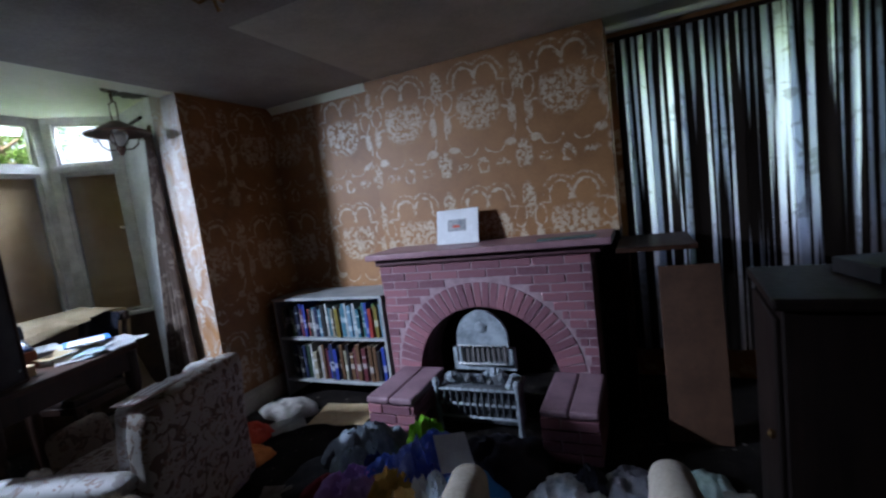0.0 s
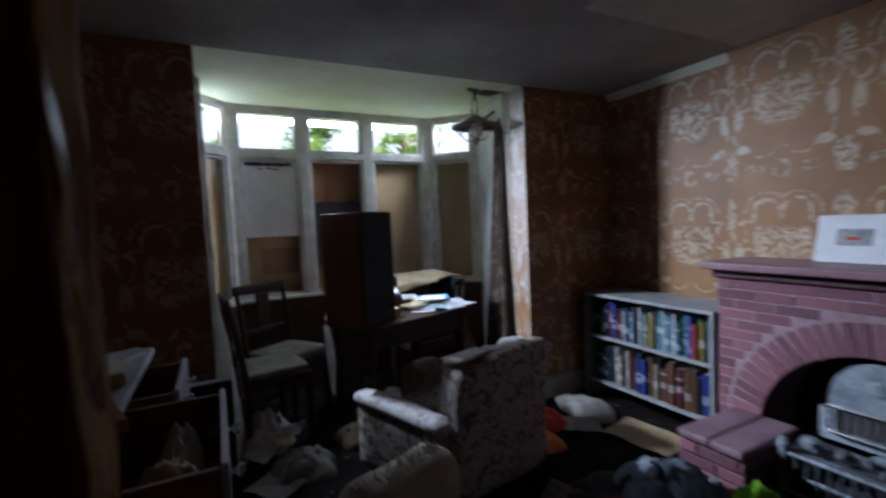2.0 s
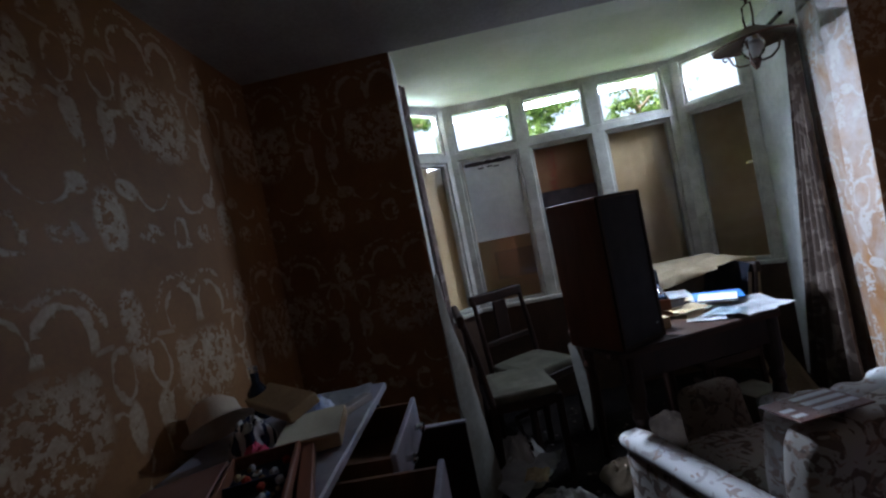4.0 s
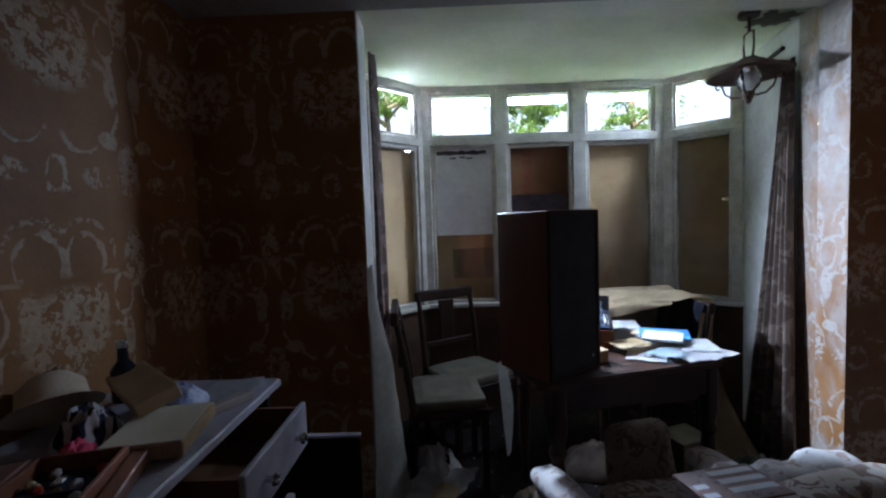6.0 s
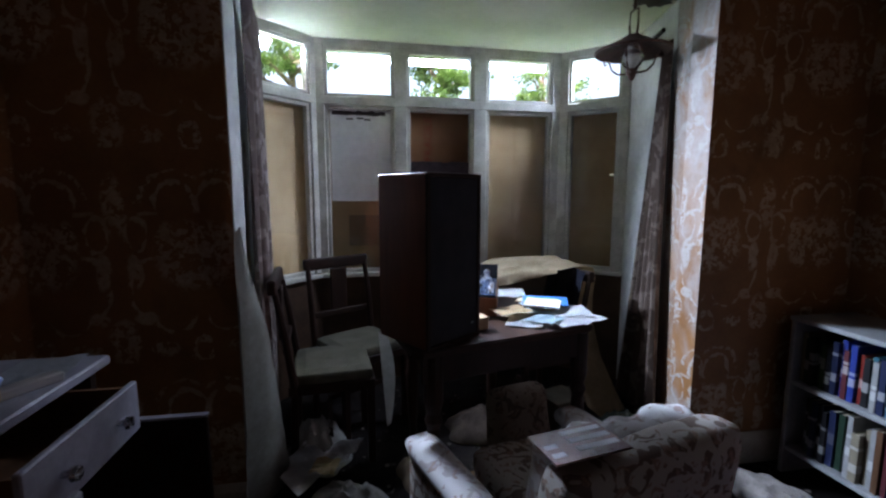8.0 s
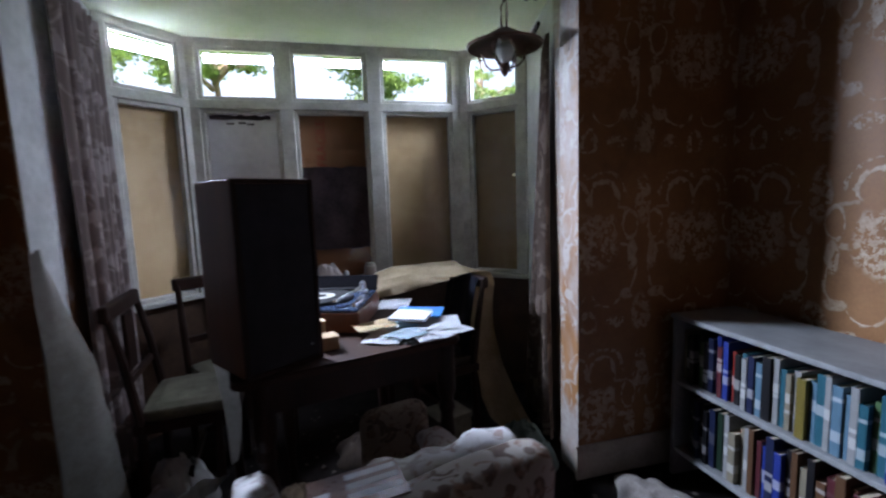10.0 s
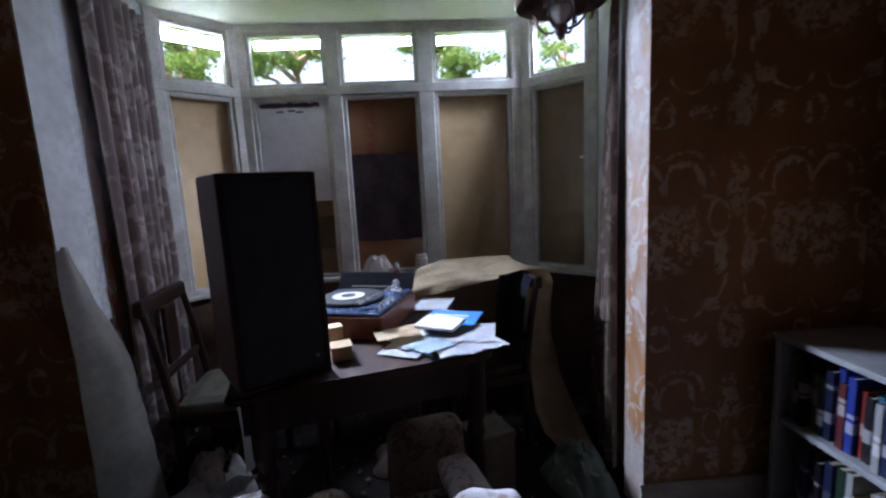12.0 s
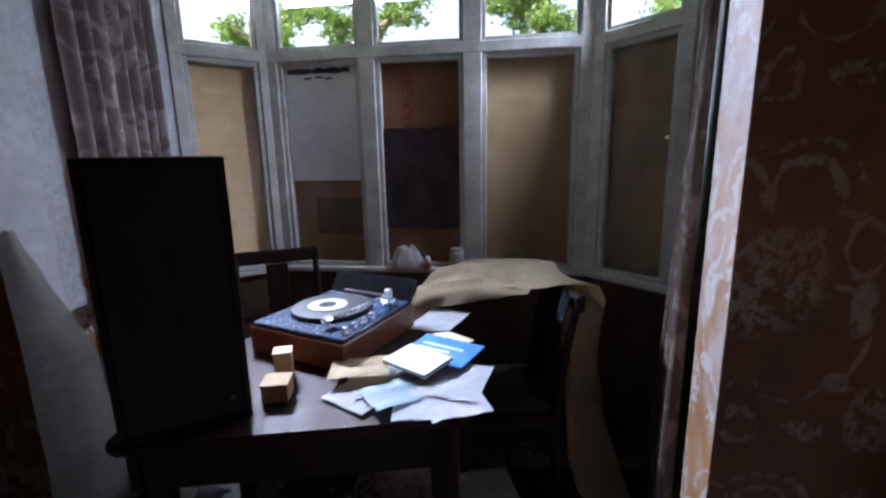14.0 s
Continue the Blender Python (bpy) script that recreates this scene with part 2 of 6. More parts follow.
def floral(name, a, b, c, scale=16):
    """Upholstery: pale ground with dark leaves and stems."""
    k = Mat(name, 0.95, 0, 0.2)
    n1, n2, w = k.noise(scale, 2, 0.4, dist=1.6), k.noise(scale * 1.7, 2, 0.5, dist=1.0), k.noise(220, 2)
    ground = k.mix(k.noise(3, 4), a, tuple(v * 0.8 for v in a))
    col = k.mix((n1 - 0.54).ramp(0.0, 0.03), ground, b)
    col = k.mix((n2 - 0.60).ramp(0.0, 0.03), col, c)
    k.color(col)
    k.bump(w + n1, 0.0015, 0.5)
    return k.m


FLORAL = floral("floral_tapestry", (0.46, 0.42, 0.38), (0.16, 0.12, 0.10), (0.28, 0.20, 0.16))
# Darker copy of the tapestry, with the shade near the floor in its colours.
FLORALSHADE = floral("shaded_floral_tapestry", (0.17, 0.135, 0.105), (0.07, 0.05, 0.04), (0.11, 0.075, 0.055))
FLORALTOP = floral("pale_floral_tapestry", (0.62, 0.61, 0.61), (0.40, 0.37, 0.36), (0.36, 0.28, 0.25), 12)
CREAM = simple("worn_cream_upholstery", (0.36, 0.31, 0.25), (0.56, 0.50, 0.42), 7, 0.95, 0.003)


def cloth(name, a, b, scale=7):
    return simple(name, tuple(min(0.8, v * 1.35) for v in a), tuple(min(0.8, v * 1.35) for v in b), scale, 0.95, 0.002, spec=0.2, fine=150)


def leaf_mat():
    k = Mat("leaves", 0.6, 0, 0.3)
    k.color(k.mix(k.island(), (0.035, 0.075, 0.018), (0.11, 0.18, 0.05)))
    t = k.nt.nodes.new("ShaderNodeBsdfTranslucent")
    t.inputs[0].default_value = (0.13, 0.23, 0.05, 1)
    mx = k.nt.nodes.new("ShaderNodeMixShader")
    mx.inputs[0].default_value = 0.35
    out = k.nt.nodes["Material Output"]
    k.nt.links.new(k.b.outputs[0], mx.inputs[1])
    k.nt.links.new(t.outputs[0], mx.inputs[2])
    k.nt.links.new(mx.outputs[0], out.inputs[0])
    return k.m


LEAF = leaf_mat()


def glass_mat():
    k = Mat("window_glass", 0.02, 0, 0.5)
    k.b.inputs["Transmission Weight"].default_value = 1.0
    k.b.inputs["IOR"].default_value = 1.45
    k.rough(k.noise(5, 4) * 0.04)
    return k.m


GLASS = glass_mat()


def curtain_mat(name, a, b, thru, share):
    k = Mat(name, 0.95, 0, 0.1)
    n, w = k.noise(9, 3, 0.5, dist=1.2), k.noise(160, 2)
    # Dark stripes paint in the shade of doubled folds, which pass little daylight.
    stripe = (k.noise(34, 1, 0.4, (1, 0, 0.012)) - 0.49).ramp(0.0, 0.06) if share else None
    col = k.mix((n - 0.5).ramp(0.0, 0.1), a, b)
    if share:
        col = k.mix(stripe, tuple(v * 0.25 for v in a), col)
    k.color(col)
    k.bump(w, 0.001, 0.5)
    if share:
        t = k.nt.nodes.new("ShaderNodeBsdfTranslucent")
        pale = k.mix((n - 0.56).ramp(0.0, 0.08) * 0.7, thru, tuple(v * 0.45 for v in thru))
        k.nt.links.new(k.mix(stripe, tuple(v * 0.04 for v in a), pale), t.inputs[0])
        mx = k.nt.nodes.new("ShaderNodeMixShader")
        mx.inputs[0].default_value = share
        k.nt.links.new(k.b.outputs[0], mx.inputs[1])
        k.nt.links.new(t.outputs[0], mx.inputs[2])
        k.nt.links.new(mx.outputs[0], k.nt.nodes["Material Output"].inputs[0])
    return k.m


CURTAIN = curtain_mat("lined_curtain_fabric", (0.17, 0.135, 0.125), (0.31, 0.265, 0.25), (0.3, 0.3, 0.3), 0.0)
CURTAINBROWN = curtain_mat("brown_curtain_fabric", (0.115, 0.085, 0.07), (0.235, 0.185, 0.155), (0.3, 0.3, 0.3), 0.0)
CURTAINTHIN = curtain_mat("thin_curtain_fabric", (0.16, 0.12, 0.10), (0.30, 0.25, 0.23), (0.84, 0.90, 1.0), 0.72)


# ---- mesh helpers ----
def part(name, bm, material, parent=None, label=""):
    """Links a bmesh as one mesh object, under parent if one is given."""
    me = bpy.data.meshes.new(name)
    bm.normal_update()
    bm.to_mesh(me)
    bm.free()
    me.materials.append(material)
    ob = new(name, me)
    if parent:
        ob.parent = parent
    if label:
        ob["label"] = label
    return ob


def smooth(ob, angle=40):
    for p in ob.data.polygons:
        p.use_smooth = True
    ob.data.set_sharp_from_angle(angle=radians(angle))
    return ob


def thing(name, label, category, m=None, group="", kind=""):
    ob = new(name)
    ob.empty_display_size = 0.1
    if m is not None:
        ob.matrix_basis = m
    return tagged(ob, label, category, group, kind)


def add_box(bm, lo, hi, m=None, bevel=0.0, seg=1):
    r = bmesh.ops.create_cube(bm, size=1)
    vs = r["verts"]
    c = [(a + b) / 2 for a, b in zip(lo, hi)]
    s = [abs(b - a) for a, b in zip(lo, hi)]
    for v in vs:
        v.co = Vector((v.co.x * s[0] + c[0], v.co.y * s[1] + c[1], v.co.z * s[2] + c[2]))
    if bevel:
        es = list({e for v in vs for e in v.link_edges})
        r = bmesh.ops.bevel(bm, geom=es, offset=min(bevel, min(s) * 0.45), segments=seg, affect="EDGES", profile=0.5)
        vs = list({v for f in r["faces"] for v in f.verts} | {v for v in vs if v.is_valid})
    if m is not None:
        bmesh.ops.transform(bm, matrix=m, verts=[v for v in vs if v.is_valid])
    return bm


def box(lo, hi, m=None, bevel=0.0, seg=1):
    return add_box(bmesh.new(), lo, hi, m, bevel, seg)


def lathe(bm, profile, n=20, m=None):
    """Turns (radius, height) rows round z."""
    rings = []
    for r, z in profile:
        rings.append([bm.verts.new((r * math.cos(2 * math.pi * i / n), r * math.sin(2 * math.pi * i / n), z)) for i in range(n)])
    for a, b in zip(rings, rings[1:]):
        for i in range(n):
            bm.faces.new((a[i], a[(i + 1) % n], b[(i + 1) % n], b[i]))
    bm.faces.new(rings[0][::-1])
    bm.faces.new(rings[-1])
    if m is not None:
        bmesh.ops.transform(bm, matrix=m, verts=[v for r in rings for v in r])
    return bm


def tube(bm, pts, radii, n=8):
    """A round bar along pts."""
    pts = [Vector(p) for p in pts]
    if not isinstance(radii, (list, tuple)):
        radii = [radii] * len(pts)
    rings = []
    for i, p in enumerate(pts):
        d = (pts[min(i + 1, len(pts) - 1)] - pts[max(i - 1, 0)]).normalized()
        up = Vector((0, 0, 1)) if abs(d.z) < 0.9 else Vector((1, 0, 0))
        u = d.cross(up).normalized()
        w = d.cross(u)
        rings.append([bm.verts.new(p + radii[i] * (math.cos(2 * math.pi * k / n) * u + math.sin(2 * math.pi * k / n) * w)) for k in range(n)])
    for a, b in zip(rings, rings[1:]):
        for k in range(n):
            bm.faces.new((a[k], a[(k + 1) % n], b[(k + 1) % n], b[k]))
    bm.faces.new(rings[0][::-1])
    bm.faces.new(rings[-1])
    bmesh.ops.recalc_face_normals(bm, faces=bm.faces)
    return bm


def prism(bm, outline, lo, hi, m=None):
    """An outline in x, y drawn up from lo to hi."""
    a = [bm.verts.new((x, y, lo)) for x, y in outline]
    b = [bm.verts.new((x, y, hi)) for x, y in outline]
    n = len(outline)
    bm.faces.new(a[::-1])
    bm.faces.new(b)
    for i in range(n):
        bm.faces.new((a[i], a[(i + 1) % n], b[(i + 1) % n], b[i]))
    bmesh.ops.recalc_face_normals(bm, faces=bm.faces)
    if m is not None:
        bmesh.ops.transform(bm, matrix=m, verts=a + b)
    return bm


def grid(nx, ny, fn, thick=0.0):
    """A sheet: fn(u, v) gives a place for u, v from 0 to 1."""
    bm = bmesh.new()
    vs = [[bm.verts.new(fn(i / nx, j / ny)) for j in range(ny + 1)] for i in range(nx + 1)]
    for i in range(nx):
        for j in range(ny):
            bm.faces.new((vs[i][j], vs[i + 1][j], vs[i + 1][j + 1], vs[i][j + 1]))
    if thick:
        bmesh.ops.solidify(bm, geom=bm.faces[:], thickness=thick)
    return bm


def soft_box(lo, hi, r=0.05, lump=0.01, seed=0, cuts=6, m=None):
    """A padded block with rounded, uneven faces."""
    bm = bmesh.new()
    bmesh.ops.create_cube(bm, size=2)
    bmesh.ops.subdivide_edges(bm, edges=bm.edges[:], cuts=cuts, use_grid_fill=True)
    c = Vector([(a + b) / 2 for a, b in zip(lo, hi)])
    h = Vector([abs(b - a) / 2 for a, b in zip(lo, hi)])
    for v in bm.verts:
        p = Vector([v.co[i] * h[i] for i in range(3)])
        core = Vector([max(-(h[i] - min(r, h[i])), min(h[i] - min(r, h[i]), p[i])) for i in range(3)])
        d = p - core
        if d.length > 1e-6:
            p = core + d.normalized() * min(r, d.length if d.length < r else r)
        q = p * 6 + Vector((seed * 3.1, seed * 1.7, seed))
        v.co = c + p + p.normalized() * lump * noise.noise(q)
    if m is not None:
        bmesh.ops.transform(bm, matrix=m, verts=bm.verts)
    return bm


def heap(w, d, h, seed, n=36, sharp=1.0):
    """A crumpled heap of cloth, closed below, about its own base."""
    def fn(u, v):
        x, y = (u - 0.5) * 2, (v - 0.5) * 2
        a = math.atan2(y, x)
        edge = 1 + 0.30 * noise.noise(Vector((math.cos(a) * 1.6, math.sin(a) * 1.6, seed)))
        rr = max(abs(x), abs(y))
        k = rr / max(1e-6, math.hypot(x, y))
        x, y = x * k * edge, y * k * edge
        fall = max(0.0, 1 - rr ** 2.0) ** 0.75
        p = Vector((x * 1.3, y * 1.3, seed * 7.3))
        p = p + 0.35 * Vector((noise.noise(p * 1.4), noise.noise(p * 1.4 + Vector((9, 0, 0))), 0))
        ridge = 1 - abs(noise.noise(p * 1.5)) * 2.2
        crease = 1 - abs(noise.noise(p * 3.1 + Vector((3, 1, 0)))) * 2.0
        fine = 1 - abs(noise.noise(p * 6.3 + Vector((1, 7, 0)))) * 2.0
        z = h * fall * (0.56 + 0.24 * ridge + 0.22 * sharp * crease + 0.11 * sharp * fine)
        return (x * w / 2, y * d / 2, max(0.003, z + 0.004))
    bm = grid(n, n, fn)
    rim = [e for e in bm.edges if e.is_boundary]
    r = bmesh.ops.extrude_edge_only(bm, edges=rim)
    vs = [g for g in r["geom"] if isinstance(g, bmesh.types.BMVert)]
    for v in vs:
        v.co.z = 0.0
    bmesh.ops.contextual_create(bm, geom=[g for g in r["geom"] if isinstance(g, bmesh.types.BMEdge)])
    bmesh.ops.recalc_face_normals(bm, faces=bm.faces)
    return bm


# ---- the large structure ----
CEIL, BAYTOP = 2.295, 2.37
NORTH, BREAST, ALCOVE, SOUTH, WEST, EAST = 4.05, 4.0, 4.34, 0.43, -2.46, 1.62


def structure(name, bm, material, label, category):
    return tagged(part(name, bm, material), label, category, kind="structure")


def boards(name, lo, hi, material, label, category):
    return structure(name, box(lo, hi), material, label, category)


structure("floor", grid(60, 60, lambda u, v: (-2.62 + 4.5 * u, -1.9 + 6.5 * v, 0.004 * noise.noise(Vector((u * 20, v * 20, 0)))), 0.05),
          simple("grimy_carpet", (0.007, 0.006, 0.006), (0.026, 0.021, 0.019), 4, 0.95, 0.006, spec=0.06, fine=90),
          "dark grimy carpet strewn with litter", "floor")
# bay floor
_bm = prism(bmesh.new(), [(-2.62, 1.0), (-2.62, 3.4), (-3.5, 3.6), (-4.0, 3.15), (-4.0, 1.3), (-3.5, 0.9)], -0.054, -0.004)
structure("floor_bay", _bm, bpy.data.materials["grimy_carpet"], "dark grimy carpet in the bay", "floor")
# south wall with its doorway
_bm = box((-2.62, SOUTH - 0.14, 0), (-0.27, SOUTH, CEIL))
add_box(_bm, (0.57, SOUTH - 0.14, 0), (EAST + 0.12, SOUTH, CEIL))
add_box(_bm, (-0.27, SOUTH - 0.14, 2.05), (0.57, SOUTH, CEIL))
structure("wall_south", _bm, PAPER_X, "brown and cream patterned wallpaper, dim and stained", "wall")
boards("wall_east", (EAST, SOUTH, 0), (EAST + 0.12, ALCOVE + 0.14, CEIL), PAPER_Y, "brown patterned wallpaper in deep shade", "wall")
# north: alcove beside the bay, chimney breast, window alcove
boards("wall_north_1", (-2.62, NORTH, 0), (-1.5, NORTH + 0.14, CEIL), PAPER_X, "brown patterned wallpaper with dark damp patches", "wall")
_bm = box((-1.5, BREAST, 1.06), (0.15, ALCOVE + 0.14, CEIL))
structure("chimney_breast", _bm, PAPER_X, "chimney breast papered in orange brown with cream cartouches", "wall")
_bm = box((-1.5, BREAST, 0), (-1.22, ALCOVE + 0.14, 1.06))
add_box(_bm, (-0.16, BREAST, 0), (0.15, ALCOVE + 0.14, 1.06))
add_box(_bm, (-1.22, ALCOVE, 0), (-0.16, ALCOVE + 0.14, 1.06))
structure("wall_north_2", _bm, BLACKHOLE, "sooty masonry behind the hearth", "wall")
_bm = box((0.15, ALCOVE, 0), (EAST, ALCOVE + 0.14, 0.95))
add_box(_bm, (0.15, ALCOVE, 2.07), (EAST, ALCOVE + 0.14, CEIL))
add_box(_bm, (0.15, ALCOVE, 0.95), (0.24, ALCOVE + 0.14, 2.07))
add_box(_bm, (1.50, ALCOVE, 0.95), (EAST, ALCOVE + 0.14, 2.07))
structure("wall_north_3", _bm, PAPER_X, "papered wall round the curtained window", "wall")
# west wall either side of the bay
_bm = box((-2.62, SOUTH, 0), (WEST, 1.15, CEIL))
structure("wall_west_1", _bm, PAPER_Y, "dark brown patterned wallpaper beside the bay", "wall")
_bm = box((-2.62, 3.21, 0), (WEST, NORTH, CEIL))
structure("wall_west_2", _bm, PAPER_Y, "brown patterned wallpaper beside the bay", "wall")

boards("wall_west_3", (-2.618, 3.2055, 0), (WEST, 3.2095, CEIL), PAPER_FADED, "faded peeling wallpaper on the corner of the bay", "wall")


def wall_piece(name, a, b, thick, lo, hi, material, label):
    """A wall from a to b, thick on the outer side."""
    a, b = Vector((*a, 0)), Vector((*b, 0))
    d = (b - a).normalized()
    nrm = Vector((d.y, -d.x, 0)) * thick
    pts = [a, b, b + nrm, a + nrm]
    return structure(name, prism(bmesh.new(), [(p.x, p.y) for p in pts], lo, hi), material, label, "wall")


# bay: returns, then three glazed sides
BL0, BL1 = Vector((-2.62, 1.125)), Vector((-3.46, 1.00))
C0, C1 = Vector((-3.80, 1.335)), Vector((-3.84, 3.09))
BR1, BR0 = Vector((-3.50, 3.45)), Vector((-2.62, 3.247))
wall_piece("wall_bay_1", BL1, BL0, 0.14, 0, BAYTOP, TORN, "bare grey plaster return of the bay with torn paper edges")
wall_piece("wall_bay_2", BR0, (-2.86, 3.302), 0.14, 0, BAYTOP, PAPER_FADED, "faded peeling wallpaper on the return of the bay")
wall_piece("wall_bay_3", (-2.862, 3.3025), BR1, 0.14, 0, BAYTOP, PLASTER, "bare white plaster return of the bay")
GLZ0, GLZ1, TRANS = 0.80, 2.335, 1.975
for i, (a, b) in enumerate(((BL1, C0), (C0, C1), (C1, BR1))):
    wall_piece("wall_bay_%d" % (i + 4), b, a, 0.12, 0, GLZ0 - 0.03, DARKPANEL, "dark brown wall under the bay window")
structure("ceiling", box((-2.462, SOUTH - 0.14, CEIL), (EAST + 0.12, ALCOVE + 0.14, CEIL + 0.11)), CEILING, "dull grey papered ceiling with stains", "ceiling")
structure("ceiling_patch", box((-1.42, 2.75, CEIL - 0.0012), (0.9, 3.995, CEIL + 0.003)), CEILING_PATCH, "paler area of the ceiling by the chimney breast", "ceiling")
_bm = prism(bmesh.new(), [(-2.464, 1.0), (-2.464, 3.4), (-3.5, 3.62), (-4.0, 3.2), (-4.0, 1.25), (-3.5, 0.85)], BAYTOP, BAYTOP + 0.1)
structure("ceiling_bay", _bm, BAYCEIL, "pale flaking paint on the bay ceiling, lawn light in its tint", "ceiling")
# the wall above the opening, between the two ceilings
_bm = box((-2.62, 1.15, CEIL + 0.001), (-2.462, 3.21, CEIL + 0.11))
structure("ceiling_edge", _bm, BAYCEIL, "pale edge between the room and bay ceilings", "ceiling")
# hall behind the doorway, closed
_bm = box((-1.1, -1.85, 0), (-1.0, SOUTH - 0.14, CEIL))
add_box(_bm, (1.3, -1.85, 0), (1.4, SOUTH - 0.14, CEIL))
add_box(_bm, (-1.0, -1.85, 0), (1.3, -1.75, CEIL))
structure("wall_hall", _bm, simple("hall_paint", (0.20, 0.15, 0.10), (0.30, 0.23, 0.16), 3, 0.8, 0.001), "plain dim walls of the hall", "wall")
structure("ceiling_hall", box((-1.1, -1.85, CEIL), (1.4, SOUTH - 0.14, CEIL + 0.1)), CEILING, "plain hall ceiling", "ceiling")
_bm = box((-0.30, SOUTH - 0.15, 0), (-0.27, SOUTH + 0.015, 2.08))
add_box(_bm, (0.57, SOUTH - 0.15, 0), (0.60, SOUTH + 0.015, 2.08))
add_box(_bm, (-0.30, SOUTH - 0.15, 2.05), (0.60, SOUTH + 0.015, 2.08))
structure("trim_doorway", _bm, DARKWOOD, "dark varnished door lining", "trim")


def skirting(name, a, b, h=0.16):
    a, b = Vector((*a, 0)), Vector((*b, 0))
    d = (b - a).normalized()
    nrm = Vector((-d.y, d.x, 0))
    bm = bmesh.new()
    prof = [(0, 0), (0.02, 0), (0.02, h - 0.03), (0.012, h - 0.012), (0.006, h), (0, h)]
    va = [bm.verts.new(a + nrm * x + Vector((0, 0, z))) for x, z in prof]
    vb = [bm.verts.new(b + nrm * x + Vector((0, 0, z))) for x, z in prof]
    for i in range(len(prof)):
        j = (i + 1) % len(prof)
        bm.faces.new((va[i], va[j], vb[j], vb[i]))
    bm.faces.new(va[::-1])
    bm.faces.new(vb)
    bmesh.ops.recalc_face_normals(bm, faces=bm.faces)
    structure(name, bm, BASEPAINT, "dirty cream painted skirting board", "skirting")


skirting("baseboard_2", (WEST, 4.05), (WEST, 3.19))
skirting("baseboard_3", (WEST, 1.15), (WEST, SOUTH))
skirting("baseboard_4", (WEST, SOUTH), (-0.31, SOUTH))
skirting("baseboard_5", (-1.52, NORTH), (WEST, NORTH))
# coving strip, given the bright bay ceiling colour to look lit by the bay
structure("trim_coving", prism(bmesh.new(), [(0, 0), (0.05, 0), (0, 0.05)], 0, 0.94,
          Matrix.Translation((-2.455, NORTH, CEIL)) @ Matrix(((0, 0, 1, 0), (-1, 0, 0, 0), (0, -1, 0, 0), (0, 0, 0, 1)))), BAYCEIL, "thin coving at the ceiling, bay light in its pale colour", "trim")


# ---- the bay window ----
def bay_side(name, a, b, posts, panels, label, slit=None):
    """A glazed side from a to b: posts at given distances, a transom, top lights and boarded lower lights."""
    a, b = Vector((a.x, a.y, 0)), Vector((b.x, b.y, 0))
    d = (b - a).normalized()
    L = (b - a).length
    inward = Vector((-d.y, d.x, 0)) if Vector((-d.y, d.x, 0)).x > 0 else Vector((d.y, -d.x, 0))
    m = Matrix(((d.x, inward.x, 0, a.x), (d.y, inward.y, 0, a.y), (0, 0, 1, 0), (0, 0, 0, 1)))
    win = thing(name, label, "window", m, kind="structure")
    W = 0.022
    part("sill", box((-0.0, -0.10, GLZ0 - 0.03), (L, 0.045, GLZ0), bevel=0.006), WOODPAINT, win)
    part("head", box((0, -0.06, GLZ1 - 0.012), (L, 0.012, BAYTOP)), WOODPAINT, win)
    part("transom", box((0, -0.062, TRANS - 0.03), (L, 0.02, TRANS + 0.03), bevel=0.006), WOODPAINT, win)
    for p, w in posts:
        part("mullion", box((p - w, -0.06, GLZ0), (p + w, 0.018, GLZ1), bevel=0.005), WOODPAINT, win)
    edges = [(p - w, p + w) for p, w in posts]
    for (l0, l1), (r0, r1), mat in zip(edges, edges[1:], panels):
        x0, x1 = l1, r0
        for z0, z1, f in ((TRANS + 0.03, GLZ1 - 0.012, 0.020), (GLZ0, TRANS - 0.03, 0.024)):
            bm = box((x0, -0.045, z0), (x0 + f, 0.004, z1), bevel=0.003)
            add_box(bm, (x1 - f, -0.045, z0), (x1, 0.004, z1), bevel=0.003)
            add_box(bm, (x0 + f, -0.045, z0), (x1 - f, 0.004, z0 + f), bevel=0.003)
            add_box(bm, (x0 + f, -0.045, z1 - f), (x1 - f, 0.004, z1), bevel=0.003)
            part("sash", bm, WOODPAINT, win)
            pane = part("pane", box((x0 + f - 0.004, -0.026, z0 + f - 0.004), (x1 - f + 0.004, -0.023, z1 - f + 0.004)), GLASS, win)
            pane.visible_shadow = False
        if slit:
            for lo, hi in (((x0 - 0.02, GLZ0 - 0.01), (x1 + 0.02, slit[1] - 0.007)), ((x0 - 0.02, slit[1] + 0.007), (x1 + 0.02, TRANS + 0.025)),
                           ((x0 - 0.02, slit[1] - 0.007), (slit[0] - 0.025, slit[1] + 0.007)), ((slit[0] + 0.025, slit[1] - 0.007), (x1 + 0.02, slit[1] + 0.007))):
                part("board", box((lo[0], -0.085, lo[1]), (hi[0], -0.064, hi[1])), mat, win, "board nailed over the lower light, with a slit of daylight")
        elif mat:
            part("board", box((x0 - 0.02, -0.085, GLZ0 - 0.01), (x1 + 0.02, -0.064, TRANS + 0.025)), mat, win, "board nailed over the lower light")
        if mat is PLY:
            for q in range(10):
                zz = GLZ0 + 0.09 + q * 0.115
                for xx in (x0 + 0.045 + 0.006 * (q % 3), x1 - 0.05 - 0.005 * (q % 2)):
                    if q % 3 != 1 or xx > (x0 + x1) / 2:
                        part("nail", lathe(bmesh.new(), [(0.004, 0), (0.003, 0.003)], 6, Matrix.Translation((xx, -0.0635, zz)) @ pose(0, 0, 0, -90)), IRONDARK, win)
    return win, m


